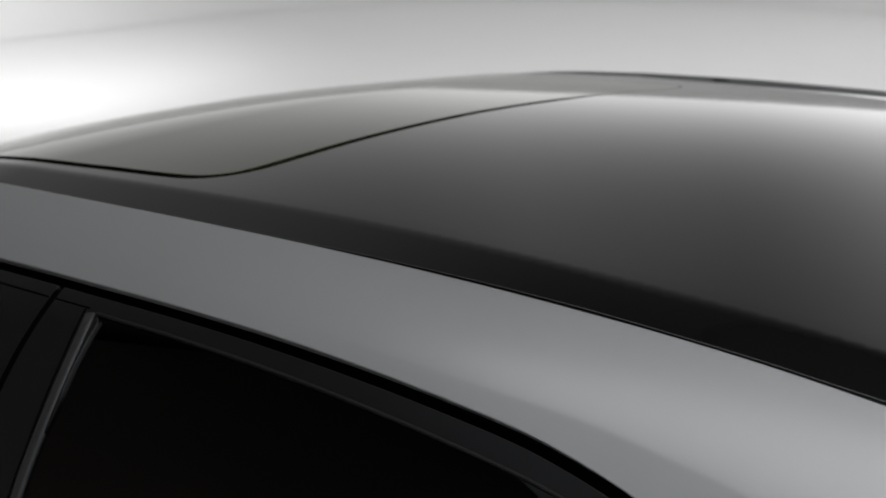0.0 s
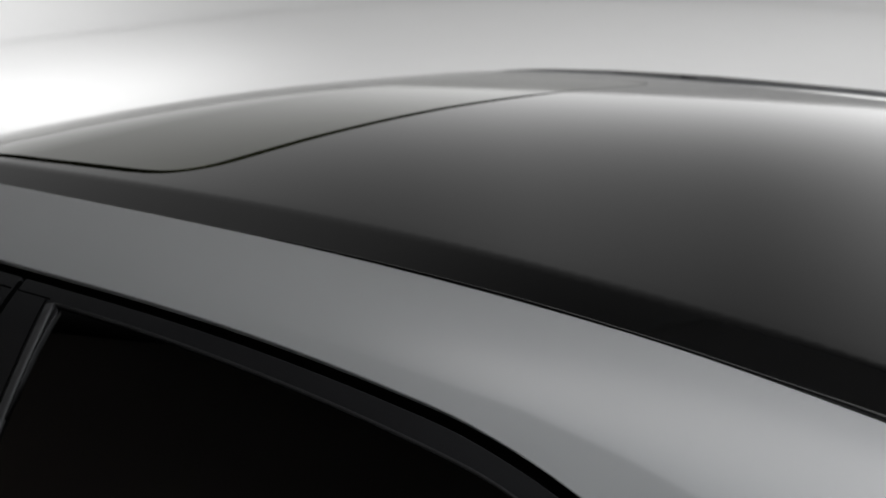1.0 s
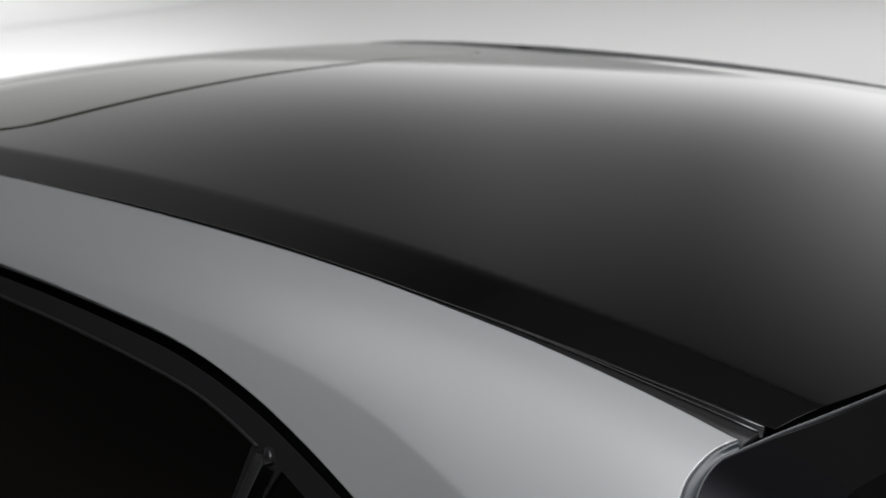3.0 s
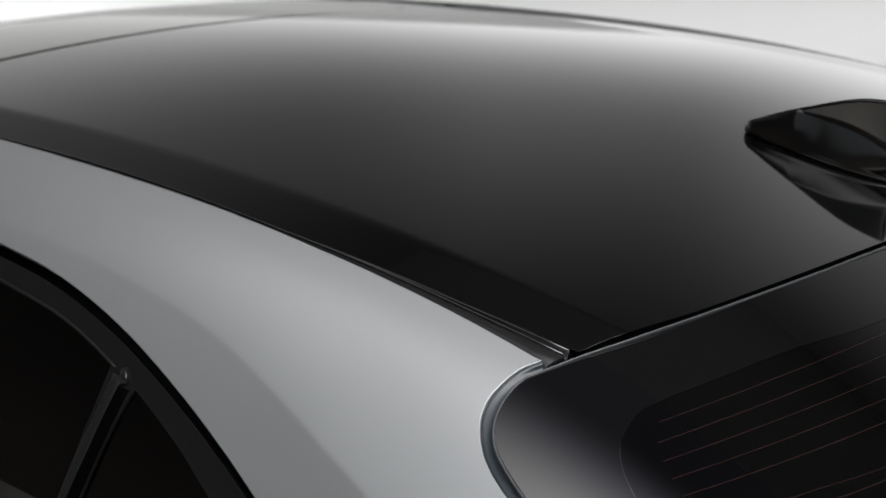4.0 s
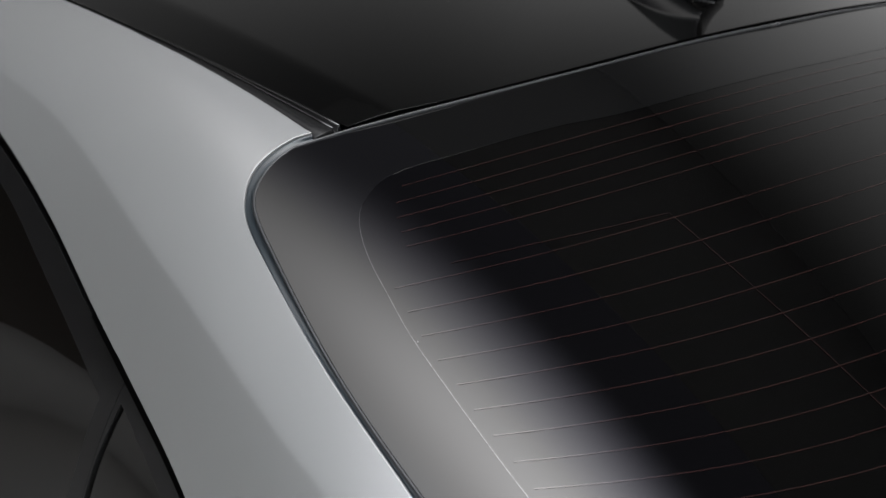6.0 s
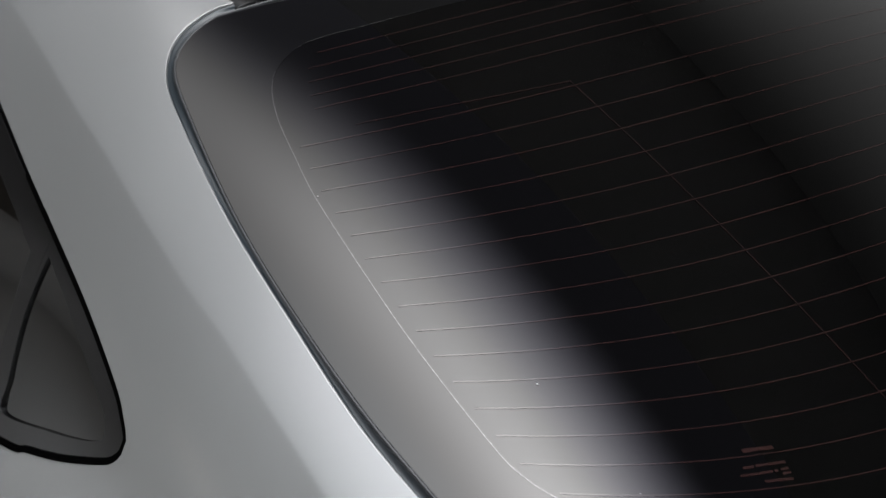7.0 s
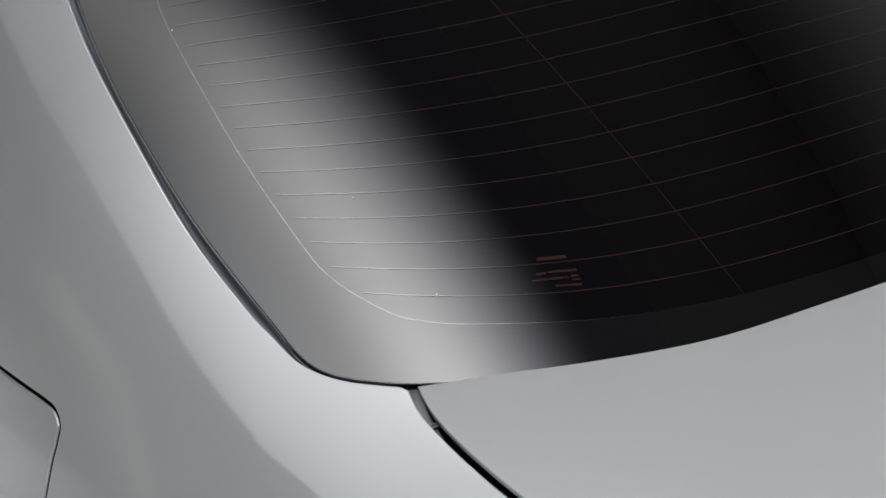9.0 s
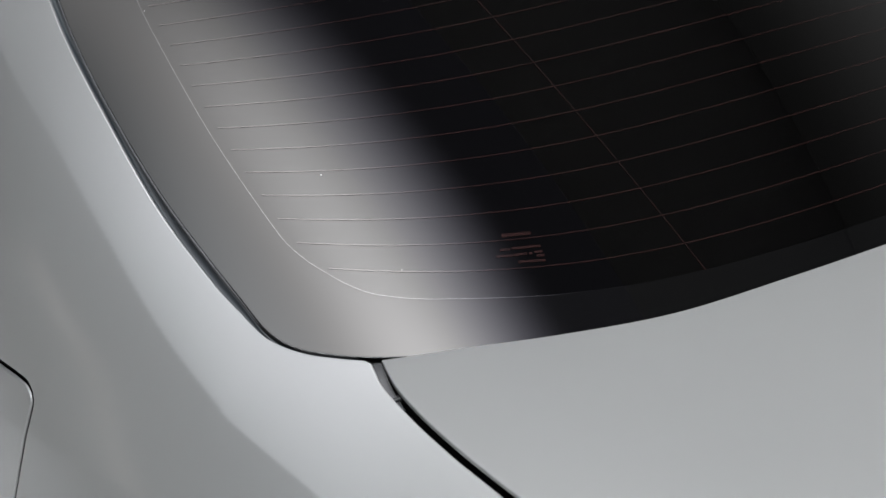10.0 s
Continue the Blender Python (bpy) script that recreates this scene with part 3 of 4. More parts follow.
FOLDS = [along(lambda x: np.interp(x, CREASE[:, 0], CREASE[:, 1]), -0.95, 1.05, (-0.02, -0.011, -0.006, -0.003, -0.0014, -0.0006, 0.0, 0.0006, 0.0014, 0.003, 0.006, 0.011, 0.02)),
         along(lambda x: 21.25 + 7.9 * (x - 0.316), -0.3, 0.74, (-0.009, -0.004, -0.0015, 0.0015, 0.004, 0.009))]


def body_edge(uv):
    """A wide roll round the rear window, a tight one elsewhere."""
    x, d = uv[:, 0], uv[:, 1] / ARC
    wide = np.interp(x, [0.06, 0.2, 0.45, 0.6], [0.0008, 0.0018, 0.0018, 0.0012])
    return np.where((x > -0.03) & (x < 0.68) & (d > 33.2), wide, np.where(d > 40, 0.0014, 0.0018))


def soft_edge(uv):
    return np.where(uv[:, 1] / ARC > 50, 0.003, 0.002)


def far_rise(x):
    """The car's right gutter sits a few millimetres off the left one's height."""
    return float(np.interp(x, [-2.2, -1.9, -1.65, -1.4, -1.2, -0.9, -0.4], [-0.014, -0.010, -0.006, 0.004, 0.0075, 0.0072, 0.004]))


for flip in (False, True):
    holes = [grown(window_line, 0.0025)] if flip else [grown(window_line, 0.0025), grown(flap_line, 0.0042)]
    me = sheet(on_side, grown(side_outer, -0.0015), holes, 0.018, SIDE_OUT, 0, soft_edge if flip else body_edge, 0.006, flip, FOLDS)
    if flip:
        for v in me.vertices:
            up = min(1.0, max(0.0, (v.co.z - 1.1) / 0.15))
            v.co.z += far_rise(v.co.x) * up
            v.co.y -= 0.004 * up * min(1.0, max(0.0, (-0.15 - v.co.x) / 0.3))
    part_mesh("body_side", me, SILVER, car, "silver metallic body side with pillar and shoulder")
me = sheet(on_side, grown(flap_line, -0.0042), [], 0.015, SIDE_OUT, 0, 0.0022, 0.006, False, FOLDS[1:])
part_mesh("fuel_flap", me, SILVER, car)
# a near-black strip under the flap's gap supplies its shade
up = normals(on_side, flap_line, SIDE_OUT)
part("flap_gap_dark", sweep(on_side(flap_line) - up * 0.0034, up, disc(0.0085, 0.0012, 8), closed=True), GAP, car, "black strip standing in for shade in the fuel flap gap")

# roof, sunroof, mouldings
ROOF_REAR = [(0.004, 0.528), (0.018, 0.475), (0.033, 0.39), (0.044, 0.26), (0.049, 0.1), (0.05, 0.0)]
rear_line = smooth_line(ROOF_REAR, 0.015)
rear_full = np.concatenate([rear_line * (1, -1), rear_line[::-1][1:]])
edge_y = [(-2.6, 0.558), (-1.6, 0.554), (-1.2, 0.551), (-0.8, 0.548), (-0.42, 0.546), (-0.27, 0.541), (-0.126, 0.536)]
edge_line = smooth_line(edge_y, 0.02)
roof_outer = np.concatenate([edge_line * (1, -1), rear_full, edge_line[::-1]])
SUN = [(-2.54, -0.466), (-1.6, -0.458), (-1.39, -0.452), (-1.291, -0.447), (-1.25, -0.438), (-1.228, -0.417), (-1.217, -0.385), (-1.217, -0.34), (-1.226, -0.2), (-1.232, 0.0)]
sun_half = smooth_line(SUN, 0.01)
sun_line = np.concatenate([sun_half, (sun_half * (1, -1))[::-1][1:]])
# the seam round the sunroof closes up towards the car's right
seam = np.interp(sun_line[:, 1], [0.15, 0.30], [0.0085, 0.0014])[:, None]
xs = np.arange(-2.55, 0.0, 0.02)
fold = np.concatenate([np.stack([xs, 0 * xs + sy * (0.487 + o)], 1) for sy in (-1, 1) for o in (-0.009, -0.0045, -0.0015, 0.0015, 0.0045, 0.009)])
me = sheet(on_roof, grown(roof_outer, -0.0015), [grown(sun_line, seam)], 0.02, (0, 0, 1), 0, 0.0002, 0.008, False, [fold])
part_mesh("roof_panel", me, BLACK, car, "gloss black painted roof")
me = sheet(on_roof, grown(sun_line, -seam), [], 0.02, (0, 0, 1), 0.0, 0.0003, 0.01)
part_mesh("sunroof", me, SUNGLASS, car, "dark tinted glass sunroof")
ring = np.array(sun_line)
at = on_roof(ring) - normals(on_roof, ring, (0, 0, 1)) * 0.0055
part("sunroof_seal", sweep(at, normals(on_roof, ring, (0, 0, 1)), disc(0.0115, 0.002), closed=True), GAP, car)


def moulding(sy):
    xs = np.linspace(-2.58, -0.004, 110)
    yin = np.interp(xs, edge_line[:, 0], edge_line[:, 1])
    yin = np.where(xs > -0.126, np.interp(xs, [-0.126, 0.004], [0.536, 0.528]), yin)
    pin = np.stack([xs, -yin, roof_z(xs, -sy * yin)], 1)
    d = np.array(DITCH)
    pout = on_side(np.stack([xs, np.interp(xs, d[:, 0], d[:, 1]) * ARC], 1))
    if sy < 0:
        pout[:, 2] += [min(0.0, far_rise(x)) for x in xs]
    bm = bmesh.new()
    rows = []
    for a, b in zip(pin, pout):
        w = b - a
        up = np.array((0, 0, 1.0))
        a = a - (sy > 0) * np.interp(a[0], [-1.3, -0.6], [0.007, 0.0]) * up
        pts = [a + 0.00 * w - 0.012 * up, a + 0.02 * w - 0.004 * up, a + 0.04 * w - 0.0008 * up, a + 0.08 * w - 0.0002 * up, a + 0.12 * w - 0.0012 * up,
               a + 0.145 * w - 0.0062 * up, a + 0.25 * w - 0.0064 * up, a + 0.285 * w - 0.0022 * up, a + 0.33 * w - 0.0016 * up, a + 0.6 * w - 0.0024 * up, a + 0.94 * w - 0.0032 * up, a + 1.02 * w - 0.012 * up]
        ridge = max(0.0, b[2] - a[2])
        pts[7], pts[8] = pts[7] + 0.5 * ridge * up, pts[8] + 0.5 * ridge * up
        if sy < 0:
            high = np.interp(a[0], [-1.9, -1.4, -1.0], [0.4, 0.65, 1.0])
            pts[7:11] = [q + up * lift * high for q, lift in zip(pts[7:11], (0.0, 0.001, 0.0015, 0.002))]
            pts[5:7] = [q + 0.004 * up for q in pts[5:7]]
        rows.append([bm.verts.new(q * (1, sy, 1)) for q in pts])
    for r0, r1 in zip(rows, rows[1:]):
        for j in range(len(r0) - 1):
            bm.faces.new((r0[j], r0[j + 1], r1[j + 1], r1[j]))
    last = rows[-1]
    tip = [bm.verts.new(v.co + Vector((0.0007, 0, -0.0006))) for v in last]
    foot = [bm.verts.new(v.co + Vector((0.0008, 0, -0.004))) for v in last]
    for r0, r1 in ((last, tip), (tip, foot)):
        for j in range(len(r0) - 1):
            bm.faces.new((r0[j], r0[j + 1], r1[j + 1], r1[j]))
    strip = part("roof_moulding", bm, SATIN if sy > 0 else BLACK, car, "black roof gutter moulding")
    for f, r, drop, rise in ((0.06, 0.0013, 0.0008, 0.15), (0.30, 0.0012, 0.0014, 0.55))[: 2 if sy > 0 else 0]:
        low = np.stack([0 * xs, 0 * xs, np.interp(xs, [-1.3, -0.6], [0.007, 0.0])], 1)
        low[:, 2] -= rise * np.maximum(0, pout[:, 2] - pin[:, 2] + low[:, 2])
        line = (pin - low + f * (pout - pin) - (0, 0, drop)) * (1, sy, 1)
        part("bead", sweep(line, np.tile((0, 0, 1.0), (len(line), 1)), disc(r, r, 10)), PLASTIC, strip)
    if sy < 0:
        k = int(np.argmin(np.abs(xs + 1.262)))
        mid = pin[k] * (0.4, -0.4, 0.4) + pout[k] * (0.6, -0.6, 0.6)
        bm = bmesh.new()
        box(bm, mid - (0.016, 0.004, 0.004), mid + (0.016, 0.004, 0.0025))
        bmesh.ops.bevel(bm, geom=bm.edges[:], offset=0.0015, segments=2, affect="EDGES")
        part("cover_cap", bm, RUBBER, strip)
    return strip


moulding(1), moulding(-1)

# rear window
GLASS_SIDE = [(-0.005, -0.560), (-0.008, -0.592), (0.003, -0.622), (0.021, -0.645), (0.05, -0.661), (0.091, -0.676), (0.167, -0.692), (0.31, -0.720), (0.438, -0.737), (0.53, -0.741), (0.572, -0.738), (0.601, -0.730), (0.624, -0.717), (0.642, -0.701), (0.668, -0.667)]
GLASS_LOW = [(0.69, -0.623), (0.7275, -0.53), (0.7562, -0.426), (0.7648, -0.303), (0.7685, -0.187), (0.7705, 0.0)]
left = np.concatenate([smooth_line(GLASS_SIDE, 0.006), smooth_line(GLASS_LOW, 0.015)])
# an even gap between glass and paint along the pillar
paint = on_side(smooth_line(deg_line(LIP), 0.003))[:, :2]
side_way = np.gradient(left, axis=0)
side_way = np.stack([-side_way[:, 1], side_way[:, 0]], 1) / np.linalg.norm(side_way, axis=1)[:, None]
close = paint[[int(np.argmin(((paint - q) ** 2).sum(1))) for q in left]]
share = (np.clip((left[:, 0] + 0.005) / 0.04, 0, 1) * np.clip((0.635 - left[:, 0]) / 0.03, 0, 1))[:, None]
gap = np.interp(left[:, 0], [0.42, 0.55, 0.60], [0.0072, 0.0058, 0.0034])[:, None]
even = left * (1 - share) + (close + side_way * gap) * share
for _ in range(6):
    even[1:-1] = 0.5 * even[1:-1] + 0.25 * (even[:-2] + even[2:])
left = even
top = smooth_line([(0.0565, 0.0), (0.0545, -0.1), (0.0505, -0.26), (0.0385, -0.39), (0.0235, -0.475), (0.006, -0.535)], 0.015)
half = np.concatenate([top, left])
glass_outer = np.concatenate([half, (half * (1, -1))[::-1][1:-1]])
window = new("rear_window")
window.parent = car
tagged(window, "dark tinted rear window with heating wires")
me = sheet(on_glass, grown(glass_outer, -0.0016), [], 0.02, (0, 0, 1), 0, 0.0016, 0.003)
part_mesh("pane", me, GLASS, window)
FRIT_HALF = [(0.130, 0.0), (0.124, -0.267), (0.110, -0.365), (0.096, -0.458), (0.084, -0.515), (0.081, -0.545), (0.091, -0.574), (0.110, -0.595), (0.144, -0.613), (0.191, -0.628), (0.258, -0.645), (0.40, -0.666), (0.515, -0.673), (0.553, -0.670), (0.581, -0.660), (0.604, -0.648), (0.622, -0.632), (0.648, -0.592), (0.687, -0.504), (0.714, -0.401), (0.729, -0.278), (0.735, -0.15), (0.737, 0.0)]
fh = smooth_line(FRIT_HALF, 0.008)
frit_line = np.concatenate([fh, (fh * (1, -1))[::-1][1:-1]])
me = sheet(on_glass, grown(glass_outer, -0.0014), [frit_line], 0.02, (0, 0, 1), 0.0003, 0.0001, 0.0001)
part_mesh("frit_border", me, FRIT, window, "black printed glass border")


def ribbon(name, uv, width, material, parent, lift, label="", surface=on_glass, out=(0, 0, 1)):
    """A printed line: a thin strip that follows the glass."""
    uv = np.array(uv, float)
    n = normals(surface, uv, out)
    p = surface(uv) + n * lift
    t = np.gradient(p, axis=0)
    side = np.cross(t / np.linalg.norm(t, axis=1)[:, None], n) * width / 2
    k = len(p)
    verts = np.concatenate([p - side, p + side])
    faces = [(a, k + a, k + a + 1, a + 1) for a in range(k - 1)]
    q = verts[list(faces[0])]
    if np.cross(q[2] - q[0], q[3] - q[1]) @ n[0] < 0:
        faces = [f[::-1] for f in faces]
    me = bpy.data.meshes.new(name)
    me.from_pydata(verts.tolist(), [], faces)
    me.polygons.foreach_set("use_smooth", [True] * len(me.polygons))
    me.normals_split_custom_set_from_vertices([tuple(q) for q in np.concatenate([n, n])])
    return part_mesh(name, me, material, parent, label)


def frit_y(x0, s):
    """Where a heating row meets the border."""
    for y in np.linspace(0.40, 0.70, 301):
        x = x0 - s * (0.05 * y * y + 0.592 * y**4)
        if not inside(np.array([[x, -y]]), frit_line)[0]:
            return y - 0.002
    return 0.66


def wire_line(e):
    """The row e of the heater counted from the lowest, in the plan: rows draw apart towards the top."""
    x0, s = 0.709 - 0.0303 * e, 1 - 0.3 * e / 18
    return x0, s, lambda y: x0 - s * (0.05 * y * y + 0.592 * y**4)


# fifteen heating rows, and above them closer aerial rows
for e, short in [(k + 0.5 * (k / 14) ** 2, 0.006) for k in range(15)] + [(16.1 + 0.65 * k, 0.03) for k in range(5)]:
    x0, s, across = wire_line(e)
    reach = frit_y(x0, s) - short
    y = np.linspace(-reach, reach, 60)
    ribbon("heating_wire", np.stack([across(y), y], 1), 0.0011, WIRE, window, 0.0003)
for sy in (-1, 1):
    x = np.linspace(wire_line(14.72)[2](0.359), 0.722, 30)
    ribbon("cross_wire", np.stack([x, 0 * x + 0.359 * sy], 1), 0.0008, WIRE, window, 0.0004)
    y = np.linspace(0.36, 0.565, 20)
    row = wire_line(14.5)[2](y) - 0.0303 * np.interp(y, [0.36, 0.5, 0.57], [0.22, 0.45, 0.48])
    ribbon("aerial_wire", np.stack([row, y * sy], 1), 0.0009, WIRE, window, 0.0004)
    first, last = int(np.argmax(fh[:, 1] < -0.578)), len(fh) - int(np.argmax(fh[::-1, 1] < -0.36))
    bar = fh[first:last] * (1, -sy)
    ribbon("busbar", bar, 0.00045, BUSBAR, window, 0.0006)

# printed marks, unreadable: plain bars along the glass
for p, q, h in (((0.6222, -0.5079), (0.6309, -0.4829), 0.0036), ((0.6333, -0.5180), (0.6362, -0.5093), 0.0024), ((0.6363, -0.5075), (0.6446, -0.4829), 0.0024),
                ((0.6372, -0.5247), (0.6419, -0.5108), 0.0022), ((0.6423, -0.5099), (0.6459, -0.4982), 0.0024), ((0.6465, -0.4969), (0.6475, -0.4938), 0.0024),
                ((0.6477, -0.4917), (0.6494, -0.4844), 0.0024), ((0.6511, -0.4925), (0.6531, -0.4855), 0.0022), ((0.6494, -0.5102), (0.6578, -0.4876), 0.0024)):
    ribbon("printed_bar", np.linspace(p, q, 5), h, PRINT, window, 0.0003)

# seal round the window: a sunk strip from the paint's edge to the glass, with a small lip at the glass
def window_seal(sy):
    glass_edge = on_glass(left)
    paint = on_side(smooth_line(deg_line([DITCH[-1]] + LIP), 0.003))
    rows, bm = [], bmesh.new()
    up = normals(on_glass, left, (0, 0, 1))
    for p, n in zip(glass_edge, up):
        q = paint[np.argmin(((paint - p) ** 2).sum(1))]
        if np.linalg.norm(q - p) > 0.03:
            continue
        span = q - p
        sunk = np.interp(p[0], [0.05, 0.45], [0.35, 1.0])
        row = [p + span * f - n * d * sunk for f, d in ((-0.15, 0.007), (0.0, 0.0045), (0.1, 0.0078), (0.5, 0.0086), (0.75, 0.0072), (0.92, 0.0062), (1.04, 0.0085))]
        rows.append([bm.verts.new(v * (1, sy, 1)) for v in row])
    for r0, r1 in zip(rows, rows[1:]):
        for j in range(len(r0) - 1):
            bm.faces.new((r0[j], r0[j + 1], r1[j + 1], r1[j]))
    part("window_seal", bm, SEAL, car, "blue-black window seal")


window_seal(1), window_seal(-1)
# a pale lip that runs along the glass from the roof's middle down the pillar and thins out at the lower corner
for sy in (1, -1):
    edge_side = np.concatenate([top, left[left[:, 0] < 0.59][3:]]) * (1, sy)
    n_side = normals(on_glass, edge_side, (0, 0, 1))
    # it stands up to the roof's edge where that lies higher than the glass
    step = np.clip(roof_z(edge_side[:, 0] - 0.006, edge_side[:, 1]) - glass_z(edge_side[:, 0], edge_side[:, 1]), 0, 0.006)
    step *= np.clip((0.575 - np.abs(edge_side[:, 1])) / 0.03, 0, 1)
    step = np.convolve(np.pad(step, 4, "edge"), np.ones(9) / 9, "valid")
    count = len(step) - 1
    part("side_seal", sweep(on_glass(edge_side) + n_side * (0.4 * step - 0.0008)[:, None], n_side,
                            lambda f: disc(0.0013 * min(1.0, 8 * (1.02 - f)), 0.0010 * min(1.0, 8 * (1.02 - f)) + 0.45 * float(step[round(f * count)]), 8)), STRIP, car)

# boot lid
GAPR = [(0.670, -0.667), (0.695, -0.677), (0.727, -0.686), (0.785, -0.695), (0.877, -0.701), (1.08, -0.705)]
lid_front = smooth_line([(q[0] + 0.0008, q[1]) for q in GLASS_LOW], 0.012)
lid_side = smooth_line(GAPR, 0.008)
lid_half = np.concatenate([lid_side[::-1], lid_front])
lid_outer = np.concatenate([lid_half, (lid_half * (1, -1))[::-1][1:]])
me = sheet(on_lid, grown(lid_outer, -0.0014), [], 0.02, (0, 0, 1), 0, 0.0014, 0.002)
part_mesh("boot_lid", me, SILVER, car)

# rubber in the gap beside the boot lid
for sy in (1, -1):
    a, b = on_lid(lid_side), on_side(smooth_line(deg_line(GAPL), 0.004))
    line = np.array([(p + b[np.argmin(((b - p) ** 2).sum(1))]) / 2 for p in a]) - (0, 0, 0.011)
    part("boot_rubber", sweep(line * (1, sy, 1), np.tile((0, 0, 1.0), (len(line), 1)), disc(0.0035, 0.0025, 10)), TRIM, car)

# the end of the gap is filled by a grey seal with two clip ribs
for sy in (1, -1):
    a, b = on_lid(lid_side), on_side(smooth_line(deg_line(GAPL), 0.004))
    line = np.array([(p + b[np.argmin(((b - p) ** 2).sum(1))]) / 2 for p in a if p[0] < 0.735]) * (1, sy, 1)
    line = line[np.argsort(line[:, 0])]
    drop = np.interp(line[:, 0], [0.68, 0.70, 0.735], [0.0025, 0.0035, 0.010])
    part("gap_seal", sweep(line - np.stack([0 * drop, 0 * drop, drop], 1), np.tile((0, 0, 1.0), (len(line), 1)), disc(0.0042, 0.0012, 10)), STRIP, car)
    for x in (0.7235, 0.7265):
        mid = np.array([np.interp(x, line[:, 0], line[:, k]) for k in range(3)])
        bm = bmesh.new()
        box(bm, mid - (0.0006, 0.0045, 0.0062), mid + (0.0006, 0.0045, -0.0030))
        bmesh.ops.bevel(bm, geom=bm.edges[:], offset=0.0004, segments=2, affect="EDGES")
        part("clip_rib", bm, STRIP, car)

# side windows: frames, panes, strips
def side_uv(points, step=0.01, closed=False):
    return smooth_line(deg_line(points), step, closed)


TOP_IN = [(-1.108, 47.83), (-0.987, 47.8), (-0.84, 47.58), (-0.685, 47.16), (-0.558, 46.62), (-0.5, 46.2), (-0.457, 45.66), (-0.417, 45.02)]
REAR_IN = [(-0.374, 44.25), (-0.298, 42.56), (-0.231, 40.7), (-0.13, 37.9), (-0.045, 35.4)]
wide_gap, tight_gap = grown(window_line, -0.0085), grown(window_line, -0.0025)
share = np.clip((window_line[:, 0] + 0.12) / 0.2, 0, 1)[:, None]
win_in = wide_gap * (1 - share) + tight_gap * share


def clip_poly(poly, x, right, lean=0.0):
    """The part of an outline behind (or before) a seam at x that leans by so much a degree."""
    out = []
    for a, b in zip(poly, np.roll(poly, -1, axis=0)):
        da, db = a[0] - x - lean * (a[1] / ARC - 37.2), b[0] - x - lean * (b[1] / ARC - 37.2)
        ia, ib = (da > 0) == right, (db > 0) == right
        if ia:
            out.append(a)
        if ia != ib:
            s = da / (da - db)
            out.append(a + s * (b - a))
    return np.array(out)


def densify(poly, step=0.015):
    out = []
    for a, b in zip(poly, np.roll(poly, -1, axis=0)):
        m = max(1, int(np.linalg.norm(b - a) / step))
        out += [a + (b - a) * k / m for k in range(m)]
    return np.array(out)


front_frame = densify(clip_poly(win_in, -1.193, False))
door_frame = densify(clip_poly(clip_poly(win_in, -1.183, True), -0.012, False, 0.0035))
quarter_frame = densify(clip_poly(win_in, -0.006, True, 0.0035))
front_hole = densify(np.array(deg_line([(-2.26, 47.0), (-1.29, 47.7), (-1.28, 46), (-1.26, 23.2), (-2.26, 22.6)])))
main_hole = densify(np.concatenate([side_uv(TOP_IN), deg_line([(-0.414, 42.5), (-0.415, 40), (-0.419, 36.5), (-0.432, 25.0), (-0.6, 24.2), (-1.1, 23.4), (-1.1, 36.8), (-1.091, 42), (-1.099, 47.4)])]))
small_hole = densify(np.concatenate([side_uv(REAR_IN), deg_line([(-0.058, 31), (-0.082, 26.0), (-0.2, 25.0), (-0.408, 24.9), (-0.394, 35.5), (-0.3855, 40), (-0.379, 43.2)])]))
quarter_hole = densify(side_uv([(-0.003, 35.8), (0.072, 33.55), (0.148, 31.0), (0.176, 29.9), (0.179, 29.1), (0.150, 28.3), (0.065, 27.05), (-0.041, 25.9), (-0.035, 28), (-0.0215, 32)], 0.008))
